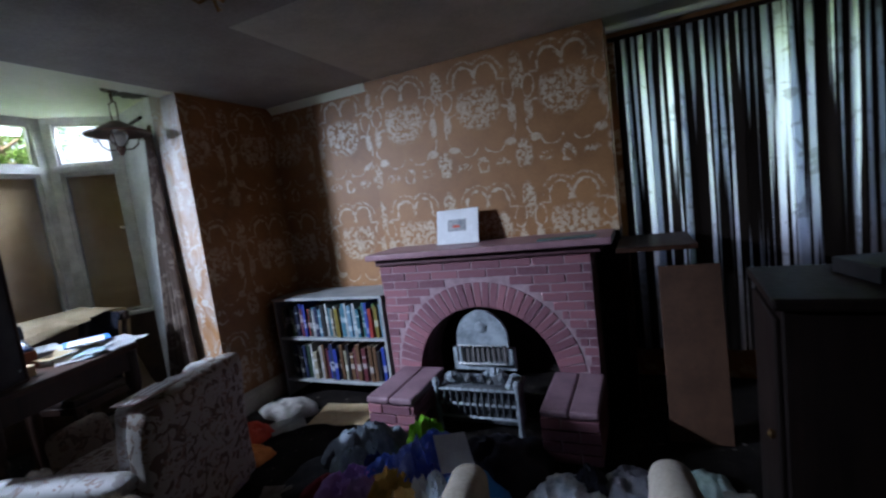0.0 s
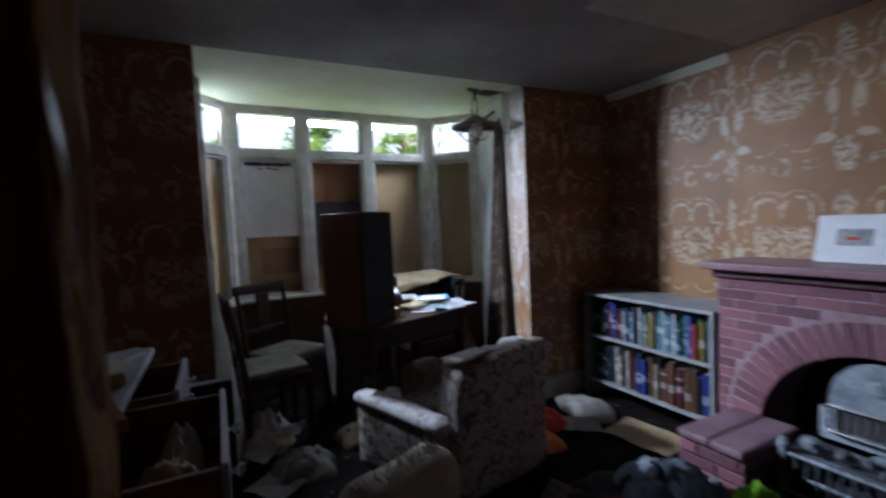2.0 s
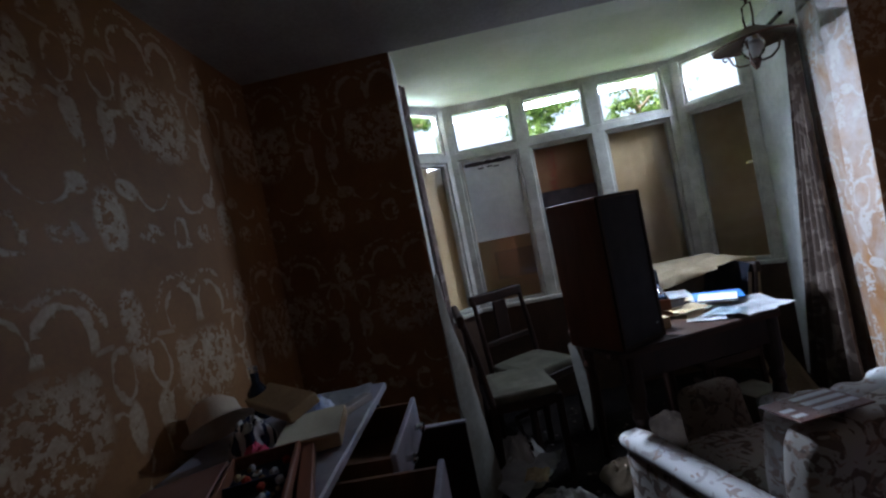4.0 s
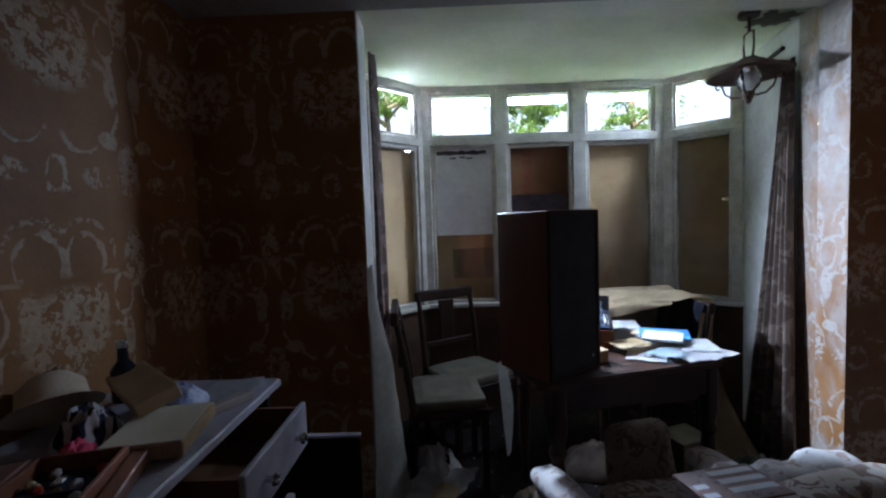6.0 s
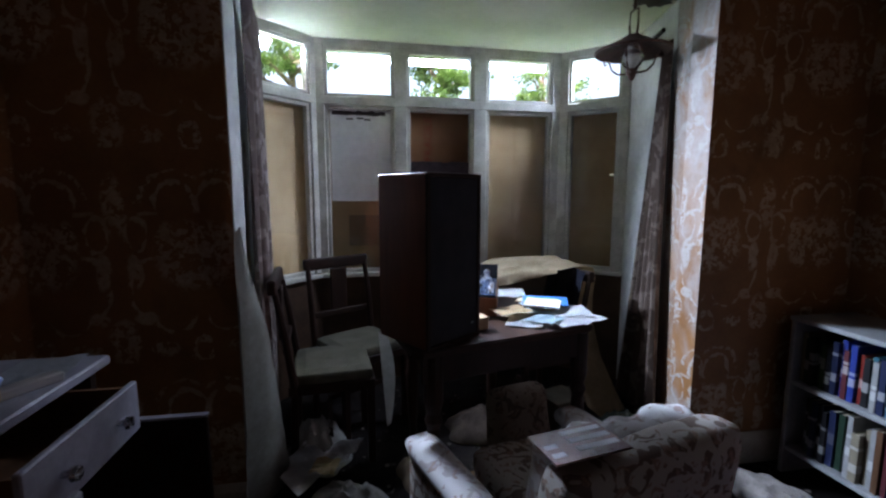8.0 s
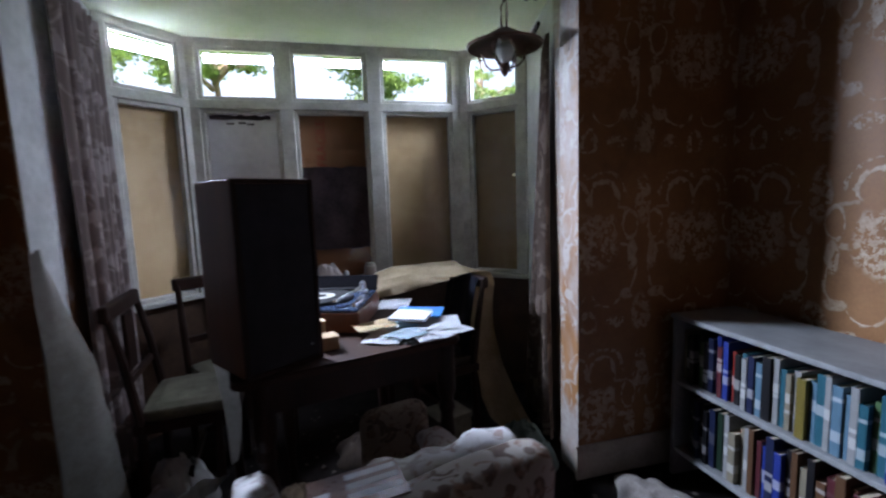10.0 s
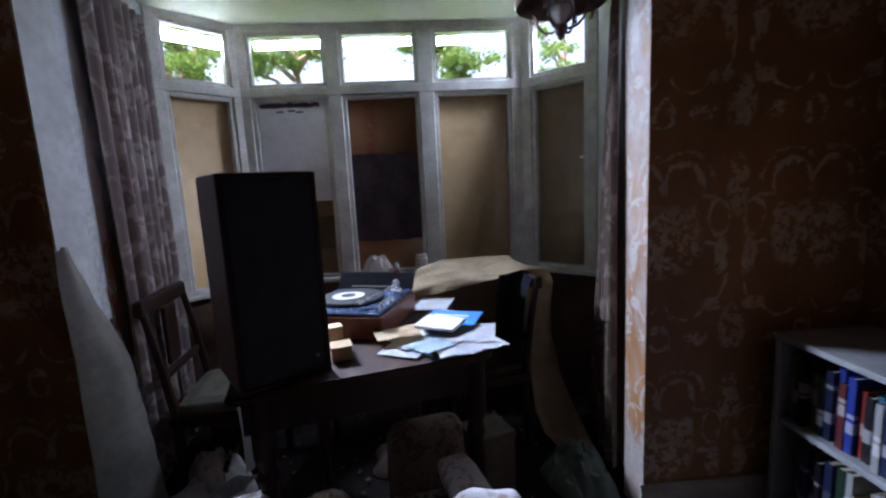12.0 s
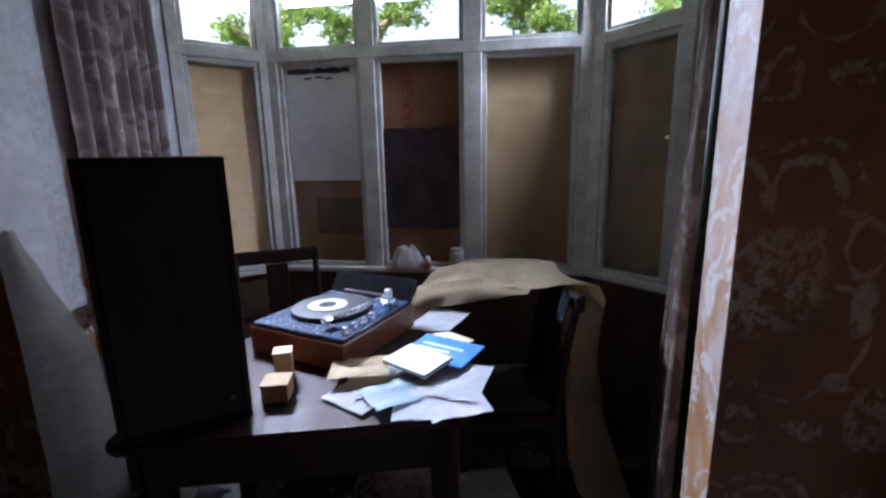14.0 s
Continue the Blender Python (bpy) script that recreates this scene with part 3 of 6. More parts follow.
# left cant, front, right cant
_w0, M0 = bay_side("window_1", BL1, C0, [(0.03, 0.03), (0.455, 0.03)], [PLY], "canted bay window, lower light boarded up")
_L = (C1 - C0).length
_w1, M1 = bay_side("window_2", C0, C1, [(0.03, 0.03), (0.57, 0.045), (1.14, 0.05), (1.72, 0.035)], [PLY, PLYRED, PLY], "three light bay window, lower lights boarded up")
_w2, M2 = bay_side("window_3", C1, BR1, [(0.035, 0.035), (0.465, 0.03)], [PLY], "canted bay window, lower light boarded up", (0.385, 1.49))
# white sheet and sooty panel on the lower lights
_cu = bpy.data.curves.new("lettering", "FONT")
_cu.body, _cu.size, _cu.extrude, _cu.align_x = "FRAGILE", 0.085, 0.0006, "LEFT"
_tx = new("lettering_source", _cu)
_me = bpy.data.meshes.new_from_object(_tx.evaluated_get(bpy.context.evaluated_depsgraph_get()))
bpy.data.objects.remove(_tx)
_me.materials.append(simple("faded_red_print", (0.40, 0.05, 0.03), (0.55, 0.11, 0.06), 40, 0.7, 0.0))
_tx = new("lettering", _me)
_tx.parent, _tx["label"] = _w1, "faded red printed word"
_tx.matrix_basis = Matrix(((0, -1, 0, 0.80), (0, 0, 1, -0.0625), (1, 0, 0, 1.585), (0, 0, 0, 1)))
part("white_sheet", box((0.09, -0.020, 1.30), (0.50, -0.014, 1.93)), WHITEBOARD, _w1, "white painted sheet behind the glass")
part("sheet_grime", grid(12, 3, lambda u, v: (0.105 + 0.36 * u, -0.0128, 1.885 + 0.028 * v + 0.012 * noise.noise(Vector((u * 9, v, 2)))), 0.0012), SOOT, _w1, "dark torn tape along the sheet's head")
for _x, _z in ((0.20, 1.855), (0.27, 1.86), (0.32, 1.852)):
    part("sheet_mark", box((_x, -0.0135, _z), (_x + 0.045, -0.0128, _z + 0.012)), SOOT, _w1)
part("patch_board", box((0.20, -0.0635, 0.98), (0.52, -0.058, 1.20), bevel=0.002), simple("grey_tan_hardboard", (0.34, 0.25, 0.15), (0.48, 0.37, 0.24), 4, 0.6, 0.0006), _w1, "square patch of tan hardboard")
part("soot_sheet", grid(10, 10, lambda u, v: (0.63 + 0.44 * u, -0.018 + 0.004 * noise.noise(Vector((u * 4, v * 4, 1))), 1.02 + 0.56 * v + 0.015 * noise.noise(Vector((u * 6, v, 3)))), 0.004), SOOT, _w1, "soot blackened sheet over the glass")

# north window behind the thin curtain
_win = thing("window_4", "small paned window behind a drawn curtain", "window", kind="structure")
_bm = box((0.24, ALCOVE + 0.05, 0.95), (0.29, ALCOVE + 0.11, 2.07))
add_box(_bm, (1.45, ALCOVE + 0.05, 0.95), (1.50, ALCOVE + 0.11, 2.07))
add_box(_bm, (0.29, ALCOVE + 0.05, 0.95), (1.45, ALCOVE + 0.11, 1.0))
add_box(_bm, (0.29, ALCOVE + 0.05, 2.02), (1.45, ALCOVE + 0.11, 2.07))
add_box(_bm, (0.85, ALCOVE + 0.05, 1.0), (0.89, ALCOVE + 0.11, 2.02))
part("window_frame", _bm, WOODPAINT, _win)
part("pane", box((0.288, ALCOVE + 0.078, 0.998), (0.851, ALCOVE + 0.082, 2.022)), GLASS, _win).visible_shadow = False
part("pane", box((0.889, ALCOVE + 0.078, 0.998), (1.452, ALCOVE + 0.082, 2.022)), GLASS, _win).visible_shadow = False

# ---- outside ----
structure("ground", grid(24, 24, lambda u, v: (-600 + 1200 * u, -600 + 1200 * v, -0.6)), GRASS, "lawn outside the house", "ground")


def tree(x, y, h, spread, seed, leaves=9000, low=0.45):
    """A garden tree: forked trunk, drooping limbs, and leaves in loose sprays round the twig ends."""
    rng = random.Random(seed)
    t = thing("tree", "leafy garden tree seen through the top lights", "tree", Matrix.Translation((x, y, -0.6)), "garden trees")
    bm = bmesh.new()
    tube(bm, [(0, 0, 0), (0.05, 0.03, h * 0.3), (-0.05, 0.1, h * 0.6), (0, 0, h * 0.95)], [0.16, 0.12, 0.08, 0.02])
    sprays = []
    for i in range(17):
        a, z0 = rng.uniform(0, 6.28), h * rng.uniform(low, 0.88)
        r = spread * rng.uniform(0.45, 1.0) * (1.35 - z0 / h)
        tip = Vector((math.cos(a) * r, math.sin(a) * r, z0 + rng.uniform(0.05, 0.5)))
        mid = tip * 0.5 + Vector((0, 0, z0 * 0.5 + 0.12))
        tube(bm, [(0, 0, z0), mid, tip], [0.05, 0.03, 0.008], 5)
        for q in range(5):
            end = mid.lerp(tip, rng.uniform(0.2, 1.1)) + Vector((rng.gauss(0, 0.16), rng.gauss(0, 0.16), rng.gauss(0.02, 0.12)))
            tube(bm, [mid.lerp(tip, 0.3), end], [0.012, 0.004], 4)
            sprays.append((end, rng.uniform(0.09, 0.22)))
    part("trunk", bm, BARK, t)
    vs, fs = [], []
    for i in range(leaves):
        c, r = rng.choice(sprays)
        p = c + Vector((rng.gauss(0, 1), rng.gauss(0, 1), rng.gauss(0, 0.55))) * r * 0.62
        u = Vector((rng.gauss(0, 1), rng.gauss(0, 1), rng.gauss(-0.5, 0.6))).normalized()
        w = u.orthogonal().normalized()
        s = rng.uniform(0.025, 0.055)
        k = len(vs)
        vs += [p - u * s, p - u * s * 0.2 + w * s * 0.6, p + u * s, p - u * s * 0.2 - w * s * 0.6]
        fs.append((k, k + 1, k + 2, k + 3))
    me = bpy.data.meshes.new("crown")
    me.from_pydata([tuple(v) for v in vs], [], fs)
    me.materials.append(LEAF)
    crown = new("crown", me)
    crown.parent = t


tree(-9.2, 0.35, 4.9, 1.75, 1)
tree(-9.0, 3.05, 5.1, 1.3, 2)
tree(-10.5, 5.6, 5.2, 1.5, 3, 6000)
tree(-8.8, -1.3, 4.9, 1.3, 5, 6000)
tree(-9.0, -4.6, 4.6, 1.9, 6)


# ---- fireplace ----
def rot(x, y, z, rz=0, rx=0, ry=0):
    return pose(x, y, z, rx, ry, rz)


def fireplace():
    fp = thing("fireplace", "purple red brick fireplace with a round arch and tiled mantel shelf", "fireplace", kind="structure")
    X0, X1, Y, CX, CZ, R0, R1, TOP = -1.37, 0.0, 3.66, -0.69, 0.22, 0.46, 0.625, 0.985
    R = R0 + 0.005
    foot = [(X0, 0.0), (CX - R, 0.0)] + [(CX - R * math.cos(math.pi * i / 32), CZ + R * math.sin(math.pi * i / 32)) for i in range(33)] + [(CX + R, 0.0), (X1, 0.0)]
    bm = bmesh.new()
    rows = [[bm.verts.new((x, y, z)) for x, z in line] for y in (Y + 0.0035, BREAST) for line in (foot, [(x, TOP) for x, _ in foot])]
    low, high, low_b, high_b = rows
    for i in range(len(foot) - 1):
        if abs(foot[i][0] - foot[i + 1][0]) > 1e-6:
            bm.faces.new((low[i], low[i + 1], high[i + 1], high[i]))
            bm.faces.new((high[i], high[i + 1], high_b[i + 1], high_b[i]))
        bm.faces.new((low[i], low_b[i], low_b[i + 1], low[i + 1]))
    for i in (0, -1):
        bm.faces.new((low[i], high[i], high_b[i], low_b[i]))
    bmesh.ops.recalc_face_normals(bm, faces=bm.faces)
    part("mortar", bm, MORTAR, fp, "pale pinkish mortar")
    bm = box((X0 - 0.02, Y - 0.025, TOP), (0.06, BREAST - 0.003, TOP + 0.045), bevel=0.006)
    part("corbel", bm, simple("dark_plum_tile", (0.05, 0.022, 0.028), (0.11, 0.05, 0.06), 8, 0.4), fp)
    bm = box((X0 - 0.055, Y - 0.085, TOP + 0.046), (0.125, BREAST - 0.003, TOP + 0.085), bevel=0.008, seg=2)
    part("mantel_shelf", bm, simple("plum_quarry_tile", (0.17, 0.085, 0.10), (0.30, 0.17, 0.19), 6, 0.45, 0.001), fp, "plum coloured mantel shelf, dusty")
    # hobs
    hob_mat = simple("plum_hob_tile", (0.11, 0.062, 0.078), (0.21, 0.13, 0.155), 6, 0.5, 0.001)
    for x0, x1 in ((-1.285, -0.975), (-0.26, 0.025)):
        bm = box((x0 + 0.02, 3.20, 0), (x1 - 0.02, 3.655, 0.245))
        part("hob_core", bm, MORTAR, fp)
        for k in range(2):
            w = (x1 - x0) / 2
            part("hob_tile", box((x0 + w * k + 0.002, 3.175, 0.247), (x0 + w * (k + 1) - 0.002, 3.657, 0.285), bevel=0.012, seg=2), hob_mat, fp)
    meshes = {}

    def brick(L, H, m, D=0.09):
        key = (round(L, 3), round(H, 3), D)
        if key not in meshes:
            bm = box((-L / 2, 0, -H / 2), (L / 2, D, H / 2), bevel=0.003)
            me = bpy.data.meshes.new("brick")
            bm.to_mesh(me)
            bm.free()
            me.materials.append(BRICK)
            meshes[key] = me
        ob = new("brick", meshes[key])
        ob.parent = fp
        ob.matrix_basis = m
        return ob

    rng = random.Random(4)
    H, J, L = 0.047, 0.0073, 0.182
    rows = int(TOP / (H + J))
    for r in range(rows):
        z = 0.005 + r * (H + J) + H / 2
        spans = [(X0, X1)]
        dz0, dz1 = z - H / 2 - 0.004 - CZ, z + H / 2 + 0.004 - CZ
        if dz1 < 0:
            half = R1 + 0.006
        else:
            half = math.sqrt(max(0, (R1 + 0.008) ** 2 - max(0.0, dz0) ** 2)) if dz0 < R1 + 0.008 else 0
        if half > 0:
            spans = [(X0, CX - half), (CX + half, X1)]
        for a, b in spans:
            x = X0 - (L + J) / 2 * (r % 2)
            while x < b:
                lo, hi = max(x, a), min(x + L, b)
                if hi - lo > 0.02:
                    brick(round(hi - lo, 3), H, Matrix.Translation(((lo + hi) / 2, Y + rng.uniform(-0.0025, 0.0025), z)))
                x += L + J
    # two uprights of the ring, then the voussoirs
    for s in (-1, 1):
        for k in range(4):
            brick(R1 - R0 - 0.008, 0.047, Matrix.Translation((CX + s * (R0 + R1) / 2, Y - 0.001, 0.03 + k * 0.0543)))
    nv = 33
    for i in range(nv):
        a = math.pi * (i + 0.5) / nv
        c = (R0 + R1) / 2
        tip = math.pi * (R0 + R1) / 2 / nv - 0.007
        m = Matrix.Translation((CX + c * math.cos(a), Y - 0.001 + rng.uniform(-0.002, 0.002), CZ + c * math.sin(a))) @ pose(0, 0, 0, 0, -math.degrees(a), 0)
        brick(R1 - R0 - 0.008, round(tip, 3), m)
    # hob fronts and sides
    for x0, x1 in ((-1.285, -0.975), (-0.26, 0.025)):
        for k in range(4):
            z = 0.034 + k * 0.058
            x = x0 - 0.09 * (k % 2)
            while x < x1:
                lo, hi = max(x, x0), min(x + L, x1)
                if hi - lo > 0.02:
                    brick(round(hi - lo, 3), 0.05, Matrix.Translation(((lo + hi) / 2, 3.185, z)), 0.03)
                x += L + J
            for side, sx in ((90, x1), (-90, x0)):
                for y0, y1 in ((3.217, 3.425), (3.433, 3.64)):
                    d = (y1 - y0)
                    brick(round(d, 3), 0.05, Matrix.Translation((sx - (0.006 if side == 90 else -0.006) + (0.006 if side == 90 else -0.006), (y0 + y1) / 2, z)) @ pose(0, 0, 0, 0, 0, side), 0.025)
    return fp


fireplace()

# gas fire in the hearth
_g = thing("gas_fire", "old grey blue cast iron gas fire, dusty, standing in the hearth", "fire", Matrix.Translation((-0.675, 3.50, 0)))
_bm = bmesh.new()
_o = [(-0.20, 0.30), (-0.20, 0.44), (-0.165, 0.44)] + [(0.165 * math.cos(math.pi * (1 - i / 16)), 0.50 + 0.175 * math.sin(math.pi * (1 - i / 16))) for i in range(17)] + [(0.165, 0.44), (0.20, 0.44), (0.20, 0.30)]
prism(_bm, _o, 0.0, 0.03, Matrix(((1, 0, 0, 0), (0, 0, 1, 0.10), (0, 1, 0, 0), (0, 0, 0, 1))))
part("back_plate", _bm, IRON, _g)
_bm = lathe(bmesh.new(), [(0.032, 0), (0.036, 0.006), (0.02, 0.012), (0.001, 0.013)], 12, pose(0, 0.10, 0.575, 90))
part("boss", _bm, IRON, _g)
for i in range(9):
    part("radiant", box((-0.14 + i * 0.0335, 0.085, 0.36), (-0.122 + i * 0.0335, 0.098, 0.455)), bpy.data.materials.get("fireclay") or simple("fireclay", (0.05, 0.045, 0.045), (0.11, 0.10, 0.10), 10, 0.9), _g, "dark fireclay radiants")
_bm = bmesh.new()
for a, b in (((-0.155, 0.07, 0.35), (0.155, 0.07, 0.35)), ((-0.155, 0.07, 0.465), (0.155, 0.07, 0.465)), ((-0.155, 0.07, 0.35), (-0.155, 0.07, 0.465)), ((0.155, 0.07, 0.35), (0.155, 0.07, 0.465))):
    tube(_bm, [a, b], 0.007, 6)
part("guard_frame", _bm, CHROME, _g)
for i in range(26):
    _r = random.Random(i)
    _bm = bmesh.new()
    bmesh.ops.create_icosphere(_bm, subdivisions=1, radius=_r.uniform(0.022, 0.04))
    for v in _bm.verts:
        v.co *= 1 + 0.35 * noise.noise(v.co * 30 + Vector((i, 0, 0)))
    bmesh.ops.translate(_bm, verts=_bm.verts, vec=(_r.uniform(-0.22, 0.22), _r.uniform(-0.06, 0.06), 0.285 + _r.uniform(-0.015, 0.03)))
    part("coal", _bm, IRON if i % 3 else IRONDARK, _g)
_bm = box((-0.25, -0.09, 0.24), (0.25, 0.12, 0.27), bevel=0.01)
part("tray", _bm, IRONDARK, _g)
for _x in [-0.24 + 0.04 * i for i in range(13)]:
    part("basket_bar", tube(bmesh.new(), [(_x, -0.095, 0.08), (_x, -0.105, 0.17), (_x, -0.10, 0.27)], 0.007, 6), IRONDARK, _g)
for _z in (0.09, 0.17, 0.26):
    part("basket_rail", tube(bmesh.new(), [(-0.255, -0.1, _z), (0.255, -0.1, _z)], 0.009, 6), IRON, _g)
for _x in (-0.25, 0.25):
    part("leg", lathe(bmesh.new(), [(0.02, 0), (0.014, 0.05), (0.02, 0.12), (0.012, 0.2), (0.018, 0.27), (0.024, 0.30), (0.014, 0.325), (0.002, 0.33)], 10, Matrix.Translation((_x, -0.1, 0))), IRON, _g)
part("body", box((-0.23, 0.0, 0.0), (0.23, 0.1, 0.24)), IRONDARK, _g)

# on the mantel
_p = thing("framed_picture", "small picture in a wide white mount leaning on the wall", "picture", Matrix.Translation((-0.86, 3.86, 1.071)) @ pose(0, 0, 0, -14, 0, -3))
part("mount", box((-0.155, -0.006, 0.0), (0.155, 0.006, 0.235), bevel=0.002), PAPERWHITE, _p, "white card mount")
part("print", box((-0.07, -0.009, 0.085), (0.065, -0.0065, 0.165)), simple("dim_print", (0.05, 0.07, 0.09), (0.32, 0.30, 0.30), 30, 0.5, 0), _p, "small grey blue print with a red mark")
part("print_mark", box((-0.03, -0.0115, 0.11), (0.02, -0.0095, 0.125)), RED, _p)
_b = tagged(part("booklet", box((-0.16, -0.04, 0), (0.16, 0.04, 0.008), m=rot(-0.12, 3.66, 1.072, 4), bevel=0.002), simple("dull_green_cover", (0.06, 0.10, 0.10), (0.12, 0.18, 0.17), 8, 0.5)), "thin dull green booklet lying on the mantel", "booklet")
# Added board for the mantel's backlit right end; its dark wood holds the shade.
_b = tagged(part("shelf_board", box((0.14, 3.60, 0.975), (0.52, 4.15, 1.0), bevel=0.003), DARKWOODH), "shelf board beside the chimney breast, backlit darkness in its colour", "shelf")
part("shelf_bracket", box((0.155, 3.9, 0.0), (0.19, 4.1, 0.973)), DARKWOOD, _b)

# ---- bookshelf with books ----
_s = thing("bookcase", "low pale grey bookcase with two shelves of books", "bookcase", Matrix.Translation((-2.37, 3.64, 0)))
_W, _H, _D = 0.985, 0.785, 0.36
part("side_panel", box((0, 0, 0), (0.022, _D, _H - 0.022), bevel=0.002), SHELFPAINT, _s)
part("side_panel", box((_W - 0.022, 0, 0), (_W, _D, _H - 0.022), bevel=0.002), SHELFPAINT, _s)
part("top", box((-0.006, -0.008, _H - 0.021), (_W + 0.006, _D, _H), bevel=0.003), SHELFPAINT, _s, "dusty pale grey top")
part("shelf", box((0.023, 0.004, 0.455), (_W - 0.023, _D - 0.012, 0.475), bevel=0.002), SHELFPAINT, _s)
part("shelf", box((0.023, 0.004, 0.125), (_W - 0.023, _D - 0.012, 0.145), bevel=0.002), SHELFPAINT, _s)
part("back", box((0.023, _D - 0.010, 0.01), (_W - 0.023, _D - 0.002, _H - 0.023)), DARKWOOD, _s)

_BOOKS = {}


def book_mat(c):
    key = c
    if key not in _BOOKS:
        k = Mat("book_cover", 0.45, 0, 0.4)
        n = k.noise(26, 3, 0.6, (1, 1, 0.8))
        r = k.rand()
        zz = k.xyz()[2]
        d1 = (zz - (r * 0.10 + 0.045)).abs()
        d2 = (zz - ((r * 7.3).wrap() * 0.12 + 0.13)).abs()
        band = ((d1 * -1 + 0.020).ramp(0.0, 0.003)).max((d2 * -1 + 0.008).ramp(0.0, 0.002)) * ((r * 13.7).wrap().abs() - 0.12).ramp(0.0, 0.05)
        c = tuple(v * 0.7 for v in c)
        dark = tuple(v * 0.5 for v in c)
        pale = tuple(min(0.8, v * 0.5 + 0.30) for v in c)
        k.color(k.mix(band * 0.75, k.mix(n, c, dark), pale))
        _BOOKS[key] = k.m
    return _BOOKS[key]


PAGES = simple("book_pages", (0.42, 0.36, 0.26), (0.56, 0.50, 0.38), 20, 0.9, 0.0005)
NAVY, ROYAL, TEAL, SKY_, WHITEB, CREAMB, GREENB, DGREEN, REDB, MAROON, YELLOWB, BROWNB, BLACKB = (
    (0.02, 0.03, 0.09), (0.03, 0.06, 0.36), (0.03, 0.16, 0.22), (0.15, 0.29, 0.40), (0.44, 0.45, 0.45), (0.36, 0.32, 0.23), (0.10, 0.20, 0.08), (0.02, 0.05, 0.03),
    (0.36, 0.04, 0.03), (0.14, 0.03, 0.04), (0.26, 0.20, 0.04), (0.16, 0.08, 0.04), (0.015, 0.015, 0.018))


def book(x, y, z, w, d, h, c, lean=0.0, name="blue"):
    b = thing("book", name, "book", Matrix.Translation((x, y, z)) @ pose(0, 0, 0, 0, lean, 0), "books on the bookcase")
    bm = box((0, 0, 0), (0.0025, d, h))
    add_box(bm, (w - 0.0025, 0, 0), (w, d, h))
    add_box(bm, (0.0025, 0, 0), (w - 0.0025, 0.003, h), bevel=0.001)
    part("cover", bm, book_mat(c), b)
    part("page_block", box((0.0028, 0.0035, 0.004), (w - 0.0028, d - 0.004, h - 0.005)), PAGES, b)


_NAMES = {NAVY: "navy blue", ROYAL: "royal blue", TEAL: "teal", SKY_: "pale blue", WHITEB: "white", CREAMB: "cream", GREENB: "green", DGREEN: "dark green",
          REDB: "red", MAROON: "maroon", YELLOWB: "yellow", BROWNB: "brown", BLACKB: "black"}
_rng = random.Random(11)


def row(x0, x1, z, hmin, hmax, colours, dep):
    x, i = x0, 0
    while True:
        w = _rng.uniform(0.017, 0.033)
        if x + w > x1:
            break
        c = colours[i] if i < len(colours) else _rng.choice(colours)
        h = _rng.uniform(hmin, hmax)
        book(x, 0 + 3.64 + _rng.uniform(0.02, 0.05), z, w, _rng.uniform(dep - 0.03, dep), h, c, 0,
             "%s bound %s book standing on the shelf" % (_NAMES[c], "tall" if h > 0.25 else "worn"))
        x += w + _rng.uniform(0.001, 0.004)
        i += 1


row(-2.345, -1.41, 0.4755, 0.205, 0.255, [CREAMB, DGREEN, BLACKB, DGREEN, GREENB, BLACKB, NAVY, ROYAL, MAROON, ROYAL, REDB, BLACKB, TEAL, WHITEB, NAVY, SKY_, BLACKB, WHITEB, TEAL, CREAMB, WHITEB, YELLOWB, SKY_, TEAL, WHITEB, SKY_, SKY_, WHITEB, TEAL, GREENB], 0.20)
row(-2.30, -2.12, 0.1455, 0.22, 0.28, [BLACKB, DGREEN, NAVY, BLACKB], 0.22)
row(-2.10, -1.45, 0.1455, 0.21, 0.28, [WHITEB, CREAMB, CREAMB, WHITEB, BROWNB, MAROON, ROYAL, NAVY, ROYAL, BLACKB, BROWNB, CREAMB, BLACKB, BROWNB], 0.22)

# ---- bay table and what lies on it ----
TE, TG = Vector((0.25, -0.968, 0)), Vector((-0.968, -0.25, 0))
TM = Matrix(((-TE.x, TG.x, 0, -2.27), (-TE.y, TG.y, 0, 2.625), (0, 0, 1, 0), (0, 0, 0, 1)))  # x along the front to the corner, y into the bay
TZ = 0.81
_t = thing("dining_table", "dark polished wooden table standing in the bay, cluttered", "table", TM)
_bm = prism(bmesh.new(), [(-0.83, 0.05), (-0.80, 0.025), (-0.03, 0.04), (0.0, 0.07), (0.0, 0.87), (-0.03, 0.90), (-0.43, 0.90), (-0.54, 0.84), (-0.65, 0.72), (-0.76, 0.54), (-0.82, 0.36)], TZ - 0.028, TZ)
bmesh.ops.bevel(_bm, geom=_bm.edges[:], offset=0.006, segments=2, affect="EDGES")
part("tabletop", _bm, DARKWOODH, _t)
for lo, hi in (((-0.79, 0.05), (-0.05, 0.07)), ((-0.58, 0.79), (-0.05, 0.81)), ((-0.60, 0.07), (-0.58, 0.79)), ((-0.07, 0.07), (-0.05, 0.79))):
    part("apron", box((*lo, TZ - 0.13), (*hi, TZ - 0.029)), DARKWOOD, _t)
for _x, _y in ((-0.74, 0.07), (-0.07, 0.07), (-0.57, 0.76), (-0.07, 0.79)):
    part("leg", lathe(bmesh.new(), [(0.018, 0), (0.022, 0.03), (0.016, 0.08), (0.026, 0.2), (0.032, 0.42), (0.024, 0.5), (0.034, 0.53), (0.026, 0.56), (0.036, 0.60), (0.036, TZ - 0.029)], 14, Matrix.Translation((_x, _y, 0))), DARKWOOD, _t)

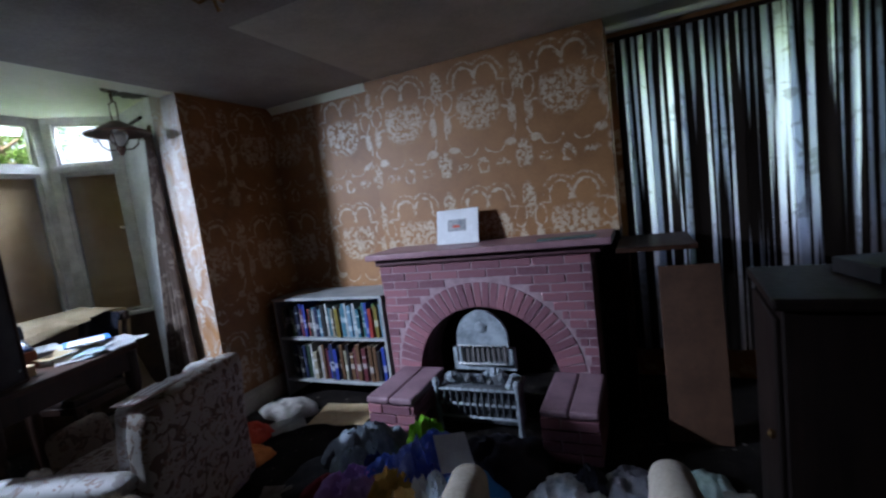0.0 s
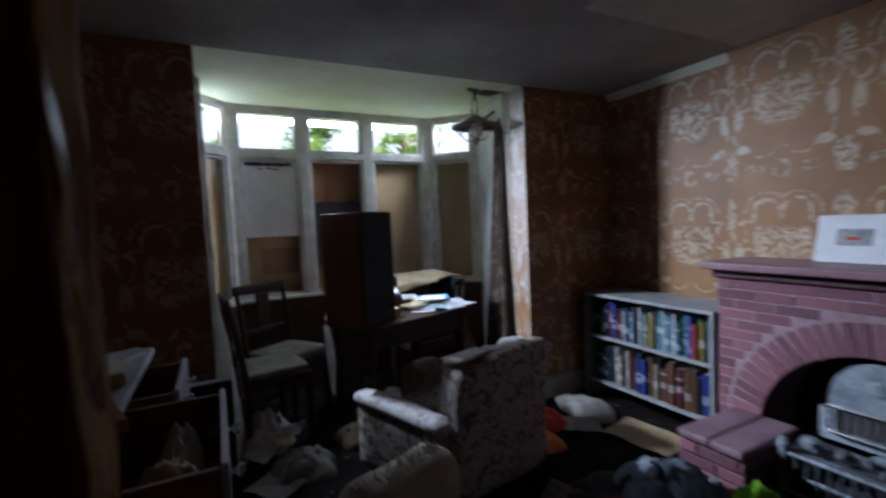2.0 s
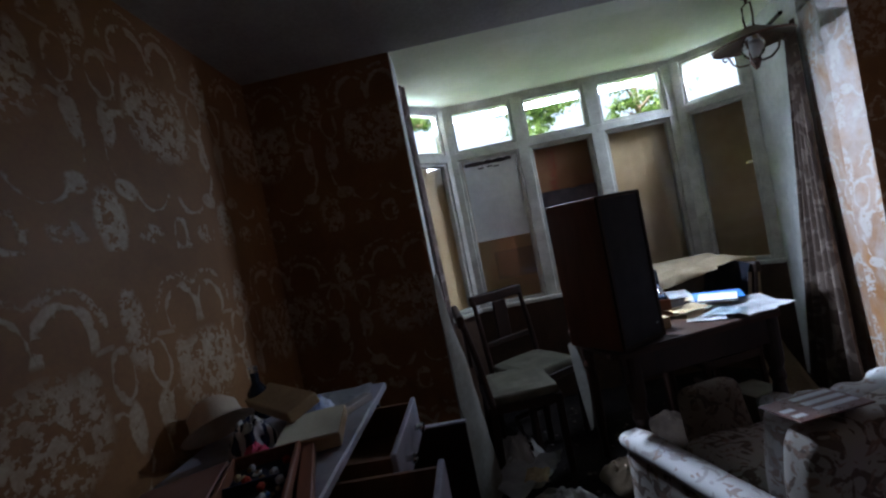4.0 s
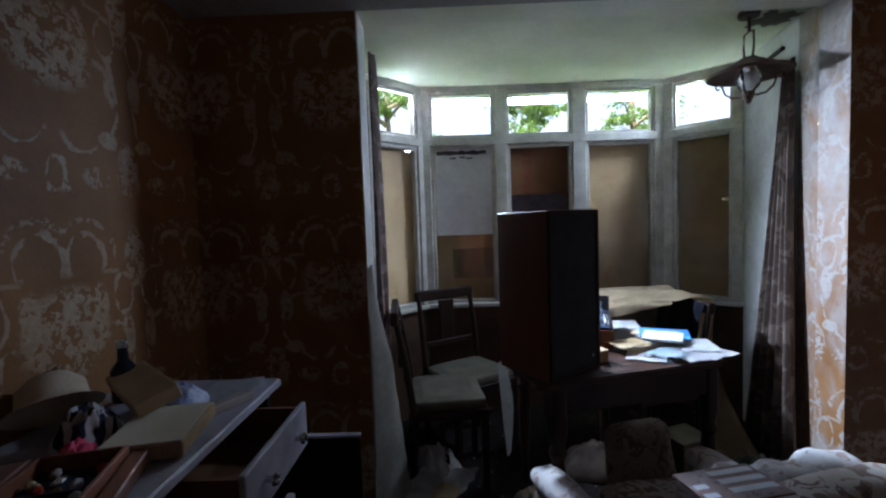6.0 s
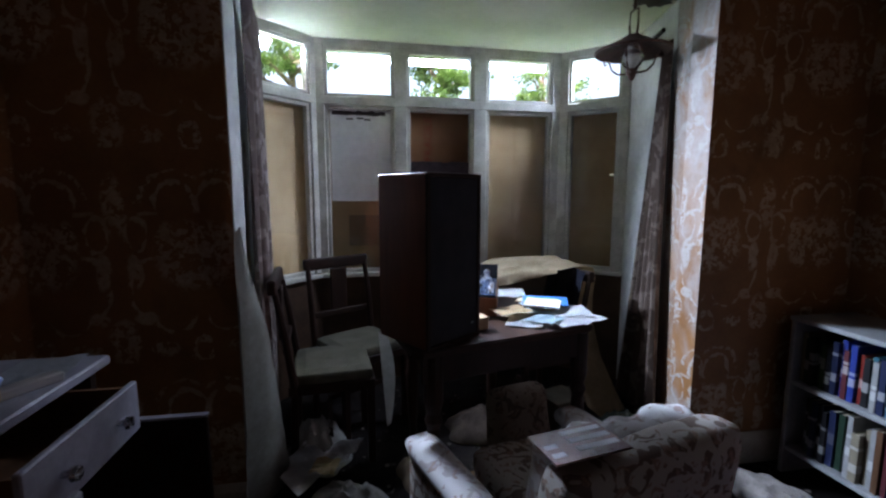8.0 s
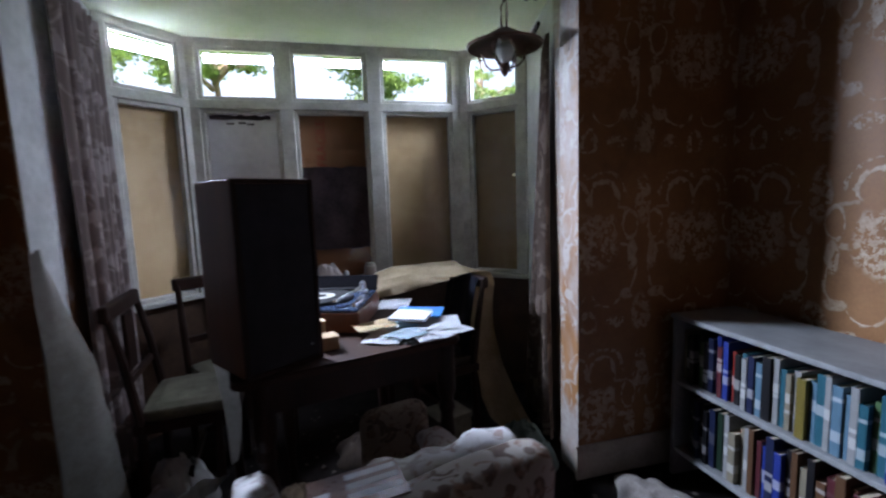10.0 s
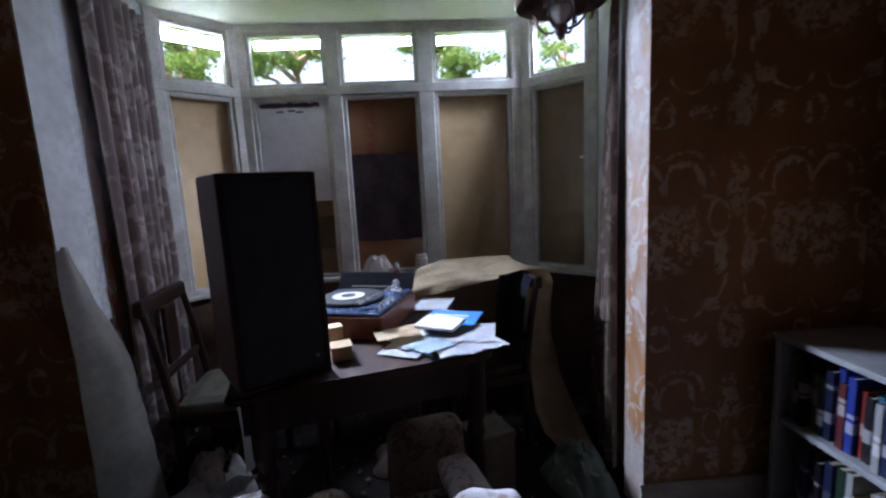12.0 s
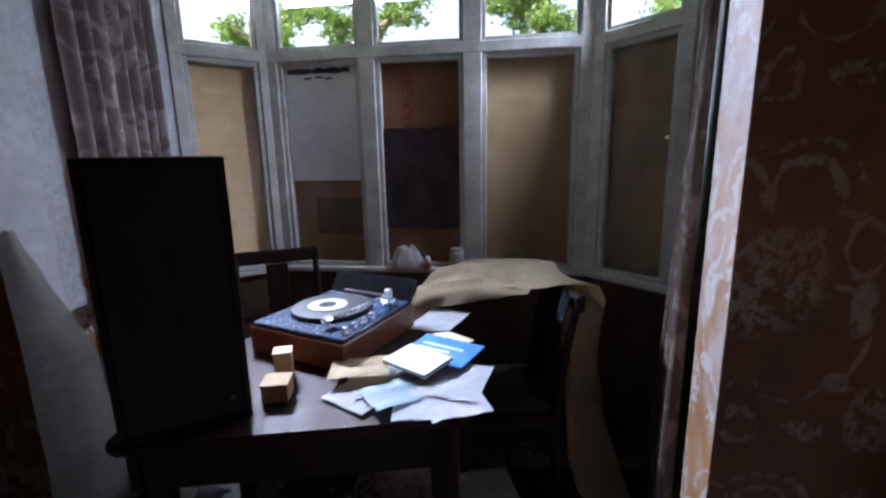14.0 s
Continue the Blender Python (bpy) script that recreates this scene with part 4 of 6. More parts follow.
# loudspeaker
_M, _R = Vector((-2.097, 1.865, 0)), Vector((-2.250, 2.085, 0))
_e = (_R - _M).normalized()
_n = Vector((_e.y, -_e.x, 0))
SM = Matrix(((_e.x, _n.x, 0, _M.x), (_e.y, _n.y, 0, _M.y), (0, 0, 1, TZ), (0, 0, 0, 1)))
_w, _d, _h = (_R - _M).length, 0.275, 0.615
_sp = thing("loudspeaker", "tall hi-fi loudspeaker, mahogany case and black cloth front, on the table", "loudspeaker", SM)
part("case", box((0, -_d, 0.001), (_w, -0.012, _h), bevel=0.002), MAHOGANY, _sp)
_bm = box((0.0, -0.012, 0.001), (0.012, 0.0, _h))
add_box(_bm, (_w - 0.012, -0.012, 0.001), (_w, 0.0, _h))
add_box(_bm, (0.012, -0.012, 0.001), (_w - 0.012, 0.0, 0.013))
add_box(_bm, (0.012, -0.012, _h - 0.012), (_w - 0.012, 0.0, _h))
part("case_edge", _bm, DARKWOOD, _sp)
part("grille", box((0.013, -0.011, 0.014), (_w - 0.013, -0.003, _h - 0.013), bevel=0.003), GRILLE, _sp, "black cloth grille")
part("badge", box((_w - 0.044, -0.003, 0.056), (_w - 0.034, -0.0015, 0.064)), IRON, _sp, "small metal badge")
part("top_dust", box((0.004, -_d + 0.004, _h + 0.0005), (_w - 0.004, -0.014, _h + 0.0025)), simple("dusty_veneer", (0.20, 0.19, 0.19), (0.34, 0.33, 0.34), 10, 0.6), _sp, "dusty top")

# record player
_f1, _f2 = Vector((0.30, 0.954, 0)), Vector((-0.954, 0.30, 0))
RM = Matrix(((_f1.x, _f2.x, 0, -2.485), (_f1.y, _f2.y, 0, 2.225), (0, 0, 1, TZ + 0.001), (0, 0, 0, 1)))
_rp = thing("record_player", "wooden record player with a dark blue deck and chrome arm", "record player", RM)
part("plinth", box((-0.38, 0, 0), (0, 0.40, 0.085), bevel=0.004), MAHOGANY, _rp, "red brown wooden plinth")
part("deck", box((-0.372, 0.008, 0.0855), (-0.008, 0.392, 0.097), bevel=0.003), simple("blue_black_deck", (0.02, 0.03, 0.06), (0.04, 0.07, 0.13), 8, 0.25), _rp, "glossy blue black deck")
part("platter", lathe(bmesh.new(), [(0.135, 0), (0.138, 0.006), (0.134, 0.014), (0.03, 0.015)], 36, Matrix.Translation((-0.215, 0.21, 0.0975))), BLACK, _rp)
part("record", lathe(bmesh.new(), [(0.066, 0), (0.0675, 0.001), (0.066, 0.002)], 32, Matrix.Translation((-0.225, 0.20, 0.1135))), simple("white_disc", (0.38, 0.38, 0.33), (0.50, 0.50, 0.45), 8, 0.4), _rp, "pale disc on the platter")
part("record_label", lathe(bmesh.new(), [(0.03, 0), (0.03, 0.001)], 20, Matrix.Translation((-0.225, 0.20, 0.1157))), GRILLE, _rp)
_bm = tube(bmesh.new(), [(-0.06, 0.33, 0.135), (-0.062, 0.2, 0.135), (-0.10, 0.08, 0.128)], 0.006, 8)
part("tone_arm", _bm, CHROME, _rp, "chrome tone arm")
part("head_shell", box((-0.125, 0.05, 0.118), (-0.095, 0.09, 0.130), bevel=0.003), CHROME, _rp)
part("arm_pivot", lathe(bmesh.new(), [(0.028, 0.0), (0.028, 0.015), (0.015, 0.02), (0.015, 0.055), (0.003, 0.058)], 16, Matrix.Translation((-0.06, 0.33, 0.0975))), CHROME, _rp)
for i in range(4):
    part("knob", lathe(bmesh.new(), [(0.013, 0), (0.013, 0.014), (0.009, 0.02), (0.002, 0.0205)], 12, Matrix.Translation((-0.03, 0.05 + 0.045 * i, 0.0975))), CHROME, _rp, "small chrome knob")
part("lid", box((-0.375, 0.0, 0.0), (-0.005, 0.008, 0.085), m=pose(0, 0.388, 0.098, -35), bevel=0.003), simple("smoked_plastic_lid", (0.010, 0.010, 0.012), (0.02, 0.02, 0.024), 8, 0.15, 0.0), _rp, "dark smoked lid standing open")
part("hinge", box((-0.30, 0.375, 0.0975), (-0.08, 0.392, 0.112), bevel=0.003), BLACK, _rp)


def paper_sheet(x, y, z, w, h, a, mat, label, name="paper", cat="paper", curl=0.006, seed=0, th=0.0012):
    def fn(u, v):
        return ((u - 0.5) * w, (v - 0.5) * h, curl * abs(noise.noise(Vector((u * 1.7 + seed, v * 1.7, seed)))) * 2 + 0.0005)
    ob = part(name, grid(6, 6, fn, th), mat)
    ob.matrix_basis = pose(x, y, z + th, 0, 0, a)
    return tagged(ob, label, cat, "papers")


for i, (x, y, w, h, a, mat, lab) in enumerate((
        (-2.50, 2.44, 0.21, 0.26, 20, PAPERBUFF, "buff envelope lying on the table"),
        (-2.40, 2.33, 0.15, 0.21, 64, PAPERWHITE, "white letter lying on the table"),
        (-2.45, 2.36, 0.15, 0.20, 30, PAPERWHITE, "white sheet with a brown stain on the table"),
        (-2.36, 2.48, 0.14, 0.20, 100, PAPERWHITE, "white folded letter on the table"),
        (-2.38, 2.42, 0.13, 0.19, 40, PAPERBLUE, "pale blue leaflet on the table"),
        (-2.37, 2.55, 0.15, 0.21, 115, PAPERWHITE, "white letter at the edge of the table"),
        (-2.44, 2.56, 0.15, 0.20, 80, PAPERWHITE, "white letter on the heap"),
        (-2.55, 2.46, 0.14, 0.18, 10, PAPERBLUE, "pale blue sheet in the heap"),
        (-2.93, 2.43, 0.16, 0.24, 75, PAPERWHITE, "cream envelope near the cloth"),
        (-2.46, 2.28, 0.12, 0.16, 15, PAPERBUFF, "buff envelope near the speaker"))):
    paper_sheet(x, y, TZ + 0.0015 + (0.0035 * i if i != 8 else 0), w, h, a, mat, lab, seed=i)
_bk = tagged(part("blue_booklet", box((-0.105, -0.075, 0), (0.105, 0.075, 0.006), bevel=0.001), BLUECARD), "bright blue booklet lying on letters", "booklet")
_bk.matrix_basis = pose(-2.595, 2.495, TZ + 0.034, 2, 0, 68)
for k in range(3):
    part("lettering", box((-0.08, 0.01 - 0.03 * k, 0.0062), (0.06 - 0.03 * k, 0.022 - 0.03 * k, 0.0075)), PAPERWHITE, _bk)
_bk = tagged(part("white_booklet", box((-0.08, -0.06, 0), (0.08, 0.06, 0.012), bevel=0.002), PAPERWHITE), "thick white booklet lying on letters", "booklet")
_bk.matrix_basis = pose(-2.49, 2.44, TZ + 0.046, 3, 0, 60)
_bk = tagged(part("card", box((-0.07, -0.06, 0), (0.07, 0.06, 0.004), bevel=0.001), PAPERBUFF), "buff patterned card with a dark figure", "card")
_bk.matrix_basis = pose(-2.745, 2.485, TZ + 0.002, 0, 0, 55)
part("card_centre", box((-0.05, -0.042, 0.0042), (0.05, 0.042, 0.0052)), PAPERWHITE, _bk)
part("card_figure", lathe(bmesh.new(), [(0.012, 0), (0.012, 0.001)], 10, Matrix.Translation((0, 0, 0.0054))), BLACK, _bk)
for x, y, z, s, hh, a in ((-2.34, 2.10, TZ, 0.066, 0.05, 15), (-2.445, 2.062, TZ, 0.048, 0.082, 24)):
    bx = thing("small_box", "small pale cardboard box beside the loudspeaker", "box", pose(x, y, z + 0.001, 0, 0, a))
    part("carton", box((-s / 2, -s / 2, 0), (s / 2, s / 2, hh - 0.006), bevel=0.002), CARD, bx)
    part("lid", box((-s / 2 - 0.002, -s / 2 - 0.002, hh - 0.0055), (s / 2 + 0.002, s / 2 + 0.002, hh), bevel=0.001), CARD if s > 0.055 else PAPERBUFF, bx)


# ---- dining chairs ----
def dining_chair(m, label, seat=None):
    c = thing("dining_chair", label, "chair", m, "dining chairs")
    for sx in (-0.2, 0.2):
        part("leg", box((sx - 0.018, 0.36, 0), (sx + 0.018, 0.396, 0.43), bevel=0.004), DARKWOOD, c)
        part("back_post", tube(bmesh.new(), [(sx, 0.0, 0), (sx, 0.02, 0.42), (sx, -0.02, 0.72), (sx * 0.98, -0.06, 0.93)], [0.02, 0.02, 0.018, 0.015], 8), DARKWOOD, c)
    bm = box((-0.22, -0.01, 0.40), (0.22, 0.03, 0.445), bevel=0.004)
    add_box(bm, (-0.22, 0.37, 0.40), (0.22, 0.40, 0.445), bevel=0.004)
    add_box(bm, (-0.22, 0.03, 0.40), (-0.19, 0.37, 0.445))
    add_box(bm, (0.19, 0.03, 0.40), (0.22, 0.37, 0.445))
    part("seat_frame", bm, DARKWOOD, c)
    part("top_rail", box((-0.22, -0.085, 0.89), (0.22, -0.045, 0.96), bevel=0.012, seg=2), DARKWOOD, c)
    part("back_rail", box((-0.19, -0.03, 0.60), (0.19, -0.008, 0.635), bevel=0.004), DARKWOOD, c)
    part("splat", box((-0.055, -0.055, 0.63), (0.055, -0.035, 0.89), bevel=0.004), DARKWOOD, c)
    part("stretcher", box((-0.2, 0.17, 0.16), (0.2, 0.19, 0.185)), DARKWOOD, c)
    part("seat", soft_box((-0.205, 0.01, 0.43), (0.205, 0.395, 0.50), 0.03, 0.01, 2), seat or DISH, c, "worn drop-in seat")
    return c


dining_chair(pose(-2.93, 1.27, 0, 0, 0, 6), "dark wooden dining chair with a pale seat beside the bay wall")
dining_chair(pose(-3.42, 1.50, 0, 0, 0, -58), "dark wooden dining chair pushed behind the table")
CHAIR3 = pose(-3.17, 2.84, 0, 0, 0, 194) @ Matrix.Diagonal((0.92, 1, 0.94, 1))
dining_chair(CHAIR3, "dark wooden dining chair draped with a cloth", BLACKWOOD)
# buff cloth over that chair and the table's end, falling to the floor


def drape():
    """Left edge on the table, over the chair's back, then a narrow tail down to the floor."""
    rows = [(-3.16, 2.29, 0.822, 0.12), (-3.24, 2.36, 0.895, 0.17), (-3.30, 2.48, 0.925, 0.21), (-3.31, 2.62, 0.925, 0.22), (-3.28, 2.76, 0.93, 0.21),
            (-3.25, 2.88, 0.935, 0.18), (-3.22, 2.945, 0.90, 0.13), (-3.19, 2.965, 0.74, 0.10), (-3.17, 2.985, 0.55, 0.075), (-3.13, 3.00, 0.36, 0.085), (-3.06, 3.04, 0.17, 0.115),
            (-2.98, 3.085, 0.055, 0.12), (-2.90, 3.115, 0.022, 0.09)]

    def fn(u, v):
        f = v * (len(rows) - 1)
        i = min(int(f), len(rows) - 2)
        t = f - i
        x, y, z, h = [a * (1 - t) + b * t for a, b in zip(rows[i], rows[i + 1])]
        s = (u - 0.5) * 2
        hang = min(1.0, max(0.0, (v - 0.40) / 0.14))
        side = Vector((0.99, -0.12, 0)).lerp(Vector((0.30, 0.95, 0)), hang)
        fold = 0.012 * math.sin(s * 4 + v * 8) + 0.022 * noise.noise(Vector((s * 1.8, v * 6, 3)))
        lip = -0.04 * max(0.0, s - 0.15) ** 1.5 * (1 - hang)
        crease = 0.035 * abs(noise.noise(Vector((s * 1.2 + v * 5, v * 3, 8)))) * (1 - hang)
        flare = hang * 0.05 * math.sin(s * 3.0 + v * 14)
        return Vector((x, y, z)) + side * (h * s) + Vector((0.4 * fold + flare * 0.5, fold * hang, fold * (1 - hang) + lip + crease))
    return smooth(part("draped_cloth", grid(24, 78, fn, 0.003), CLOTHBUFF), 50)


tagged(drape(), "stiff buff cloth draped over a chair and trailing to the floor", "cloth")


def turned_flap():
    """The cloth's near edge doubled under, a stiff face with an open fold above it."""
    def fn(u, v):
        low = Vector((-3.02 - 0.03 * u, 2.30 + 0.46 * u, 0.816 + 0.075 * u))
        top = Vector((-3.10 - 0.05 * u, 2.31 + 0.47 * u, 0.895 + 0.02 * u + 0.02 * math.sin(math.pi * u)))
        p = low.lerp(top, v)
        p.x += 0.018 * math.sin(math.pi * v) + 0.012 * noise.noise(Vector((u * 4, v * 2, 4)))
        p.z += 0.010 * noise.noise(Vector((u * 5, v * 3, 1)))
        return p
    return smooth(part("folded_cloth", grid(26, 8, fn, 0.003), CLOTHBUFF), 50)


tagged(turned_flap(), "turned-over edge of the buff cloth, creased and stiff", "cloth")


# ---- curtains ----
def curtain(name, a, b, lo, hi, folds, depth, material, label, seed=0, gather=1.0, sway=0.0, over=0.05):
    """Hangs from a to b (plan places) with folds; gather narrows the foot."""
    a, b = Vector((*a, 0)), Vector((*b, 0))
    d = (b - a).normalized()
    nrm = Vector((-d.y, d.x, 0))
    L = (b - a).length

    def fn(u, v):
        w = u + 0.012 * noise.noise(Vector((u * 9, v * 1.5, seed)))
        k = 1 + (gather - 1) * (1 - v)
        s = 0.5 + (w - 0.5) * k
        f = math.sin(2 * math.pi * folds * w + 2.2 * noise.noise(Vector((w * 5, seed, 0))) + 0.6 * noise.noise(Vector((w * 7, v * 2, seed))))
        amp = depth * (0.75 + 0.5 * noise.noise(Vector((w * 11, v * 1.2, seed + 4)))) * (0.6 + 0.4 * (1 - v))
        p = a + d * L * s + nrm * (amp * f + sway * (1 - v)) + d * over * (L / folds) * math.sin(2 * math.pi * folds * w + 1.2 + 2.2 * noise.noise(Vector((w * 5, seed, 0)))) * (0.7 + 0.8 * noise.noise(Vector((w * 13, seed, 2))))
        p.z = lo + (hi - lo) * v + 0.012 * noise.noise(Vector((u * 6, 0, seed))) * (1 - v)
        return p
    ob = smooth(part(name, grid(int(folds * 14), 22, fn, 0.0), material), 60)
    return tagged(ob, label, "curtain")


_c = curtain("curtain", (0.19, 4.20), (1.56, 4.20), 0.25, 2.20, 14, 0.035, CURTAINTHIN, "drawn brown and white curtain, daylight showing through, fold shade painted in stripes", 1, over=0.85)
part("curtain_rail", tube(bmesh.new(), [(0.16, 4.20, 2.215), (1.60, 4.20, 2.215)], 0.014), DARKWOOD, _c)
curtain("curtain", (-2.75, 1.165), (-3.28, 1.095), 0.12, 2.24, 7, 0.036, CURTAIN, "faded lined curtain hanging beside the bay window", 2, 0.9)


def swept_curtain():
    """Pinned narrow at the rod by the reveal, it fans out towards the floor."""
    def fn(u, v):
        d = 1 - v
        left = -2.945 - 0.34 * d ** 1.15
        right = -2.845 + 0.13 * d ** 1.6
        x = right + (left - right) * (u + 0.02 * noise.noise(Vector((u * 8, v * 2, 5))))
        wall = 3.247 + (-2.62 - x) * 0.2307
        wave = math.sin(2 * math.pi * 5 * u + 1.5 * noise.noise(Vector((u * 4, v * 1.3, 2))))
        y = wall - 0.035 - 0.035 * d + (0.011 + 0.016 * d) * wave
        z = 0.05 + 2.12 * v - 0.07 * u * v + 0.02 * noise.noise(Vector((u * 5, 0, 7))) * d
        return (x, y, z)
    return smooth(part("curtain", grid(80, 30, fn, 0.0), CURTAINBROWN), 60)


tagged(swept_curtain(), "dark brown patterned curtain swept aside beside the bay window", "curtain")
_r = tagged(part("curtain_rod", tube(bmesh.new(), [(-2.86, 3.22, 2.21), (-3.38, 3.36, 2.21)], 0.012), DARKWOOD), "dark curtain rod fixed to the bay wall", "curtain rod")

# torn plaster and paper at the bay's left corner
structure("trim_plaster_corner", box((-2.618, 1.1505, 0.0), (-2.462, 1.156, CEIL - 0.002)), PLASTER, "bare plaster corner where the paper is torn off", "wall")


def peeled_lining():
    """Lining paper come away from the return of the bay, still held at the corner."""
    def fn(u, v):
        z = 0.03 + 1.19 * v + 0.02 * noise.noise(Vector((u * 4, v * 9, 1)))
        far = 0.165 + 0.165 * (1 - v) ** 0.8
        w = 1.0 - 0.72 * max(0.0, v - 0.62) / 0.38 + 0.05 * noise.noise(Vector((v * 11, 3, 0)))
        x = -2.452 - 0.19 * u * w
        y = 1.158 + (far - 0.165) * 0.8 * u * w + 0.016 * math.sin(u * 3.1) + 0.012 * noise.noise(Vector((u * 2, v * 4, 6)))
        return (x, y, z)
    return smooth(part("peeling_lining", grid(10, 40, fn, 0.0015), simple("stained_lining_paper", (0.25, 0.24, 0.20), (0.42, 0.41, 0.37), 4, 0.85, 0.002)), 60)


tagged(peeled_lining(), "long pale sheet of wall lining peeling off the bay corner", "torn paper")
_o = part("torn_paper", grid(6, 18, lambda u, v: (-2.452 + 0.03 * math.sin(v * 3.1) * u, 1.152 - 0.085 * u * (0.4 + math.sin(v * 3.0)), 0.90 + 0.55 * v + 0.03 * noise.noise(Vector((u * 4, v * 3, 2)))), 0.0015), PAPER_Y)
tagged(_o, "curled flap of brown wallpaper at the bay corner", "torn paper")

# ---- oil lamp style pendant in the bay ----
_l = thing("pendant_lamp", "old metal lantern pendant with a clear chimney hanging in the bay", "lamp", Matrix.Translation((-2.79, 3.005, 0)))
LAMPM = simple("dark_copper", (0.05, 0.03, 0.025), (0.14, 0.085, 0.065), 12, 0.4, 0.0006, metal=0.7)
part("ceiling_rose", lathe(bmesh.new(), [(0.045, 0), (0.05, 0.012), (0.042, 0.03)], 16, Matrix.Translation((0, 0, BAYTOP - 0.031))), LAMPM, _l)
part("stem", tube(bmesh.new(), [(0, 0, BAYTOP - 0.03), (0.004, 0, 2.27)], 0.008), LAMPM, _l)
_bm = bmesh.new()
for s in (-1, 1):
    tube(_bm, [(0, 0, 2.27), (0.034 * s, 0, 2.265), (0.038 * s, 0, 2.20), (0.03 * s, 0, 2.15), (0.04 * s, 0, 2.135)], 0.005, 6)
part("yoke", _bm, LAMPM, _l)
part("shade", lathe(bmesh.new(), [(0.035, 2.145), (0.05, 2.135), (0.10, 2.108), (0.182, 2.066), (0.187, 2.070), (0.180, 2.060), (0.09, 2.098), (0.03, 2.12)], 28), LAMPM, _l, "wide flared metal shade")
part("chimney", lathe(bmesh.new(), [(0.022, 1.985), (0.044, 2.003), (0.056, 2.035), (0.050, 2.065), (0.034, 2.098)], 20), GLASS, _l, "clear glass chimney")
part("bulb", lathe(bmesh.new(), [(0.012, 1.99), (0.016, 2.005), (0.030, 2.03), (0.032, 2.048), (0.022, 2.066), (0.004, 2.074)], 16), simple("frosted_bulb_glass", (0.66, 0.66, 0.62), (0.76, 0.76, 0.73), 6, 0.2, 0.0), _l, "frosted bulb")
part("font", lathe(bmesh.new(), [(0.004, 1.925), (0.012, 1.932), (0.022, 1.955), (0.028, 1.972), (0.024, 1.984), (0.012, 1.986)], 16), LAMPM, _l, "dark metal lamp base with a pointed finial")
for k in range(4):
    a = math.pi / 4 + k * math.pi / 2
    c, s_ = math.cos(a), math.sin(a)
    part("scroll_arm", tube(bmesh.new(), [(0.028 * c, 0.028 * s_, 1.962), (0.07 * c, 0.07 * s_, 1.966), (0.10 * c, 0.10 * s_, 1.992), (0.112 * c, 0.112 * s_, 2.03), (0.128 * c, 0.128 * s_, 2.052), (0.142 * c, 0.142 * s_, 2.036), (0.134 * c, 0.134 * s_, 2.018), (0.122 * c, 0.122 * s_, 2.026)], 0.0055, 6), LAMPM, _l)

tagged(part("torn_ceiling_paper", grid(16, 12, lambda u, v: (-2.87 + 0.18 * (u - 0.5) * (1 + 0.5 * noise.noise(Vector((v * 4, 1, 0)))), 3.18 + 0.17 * (v - 0.5) * (1 + 0.6 * noise.noise(Vector((u * 4, 2, 0)))), BAYTOP - 0.006 - 0.02 * u * v), 0.002), simple("grey_torn_paper", (0.10, 0.095, 0.085), (0.20, 0.19, 0.17), 6, 0.9, 0.002)), "grey flap of torn ceiling paper hanging beside the lamp", "torn paper")

# small broken fitting on the room ceiling
_l = thing("ceiling_fitting", "small rusty red broken ceiling light fitting", "lamp", Matrix.Translation((-1.19, 2.47, 0)))
part("ceiling_rose", lathe(bmesh.new(), [(0.03, 2.265), (0.05, 2.275), (0.05, CEIL)], 16), simple("rust_red", (0.16, 0.03, 0.02), (0.30, 0.07, 0.04), 20, 0.6), _l)
for k in range(3):
    a = k * 2.1
    part("arm", tube(bmesh.new(), [(0, 0, 2.27), (0.05 * math.cos(a), 0.05 * math.sin(a), 2.235), (0.085 * math.cos(a), 0.085 * math.sin(a), 2.255)], 0.007, 6), BRASS, _l)

# ---- door ----
_h, _f = Vector((-0.262, 0.445, 0)), Vector((-0.135, 1.145, 0))
_e = (_f - _h).normalized()
_n = Vector((_e.y, -_e.x, 0))
DM = Matrix(((_e.x, _n.x, 0, _h.x), (_e.y, _n.y, 0, _h.y), (0, 0, 1, 0.01), (0, 0, 0, 1)))
_dl = (_f - _h).length
_d = thing("door_1", "open varnished brown door, its edge split and splintered", "door", DM, kind="structure")
part("door_leaf", box((0, -0.036, 0), (_dl - 0.006, 0, 1.99), bevel=0.002), DOORWOOD, _d, "glossy dark brown varnished leaf")
part("split_edge", grid(4, 60, lambda u, v: (_dl - 0.005 + 0.006 * noise.noise(Vector((u * 3, v * 40, 1))), -0.036 + 0.036 * u + 0.003 * noise.noise(Vector((v * 30, 2, 0))), 1.99 * v), 0.004), RAWWOOD, _d, "bare pale split timber edge")
_rng = random.Random(3)
for i in range(12):
    z = 0.84 + 0.02 * i
    L = _rng.uniform(0.12, 0.30)
    off = _rng.uniform(0.0, 0.075)
    base = Vector((_dl - 0.008 - off * 0.35, 0.002 + 0.006 * (i % 3), z - L * 0.3))
    tip = Vector((_dl + _rng.uniform(-0.085, 0.012), 0.012 + _rng.uniform(0.0, 0.035), z + L * 0.7))
    w, t = _rng.uniform(0.006, 0.013), _rng.uniform(0.002, 0.004)
    run = (tip - base)
    bm = grid(2, 8, lambda u, v: base + run * v + Vector(((u - 0.5) * 2 * w * (1 - 0.9 * v) + 0.004 * noise.noise(Vector((v * 6, i, u))), 0.004 * math.sin(v * 3 + i), 0)), t)
    part("splinter", bm, RAWWOOD, _d, "long pale splinter")

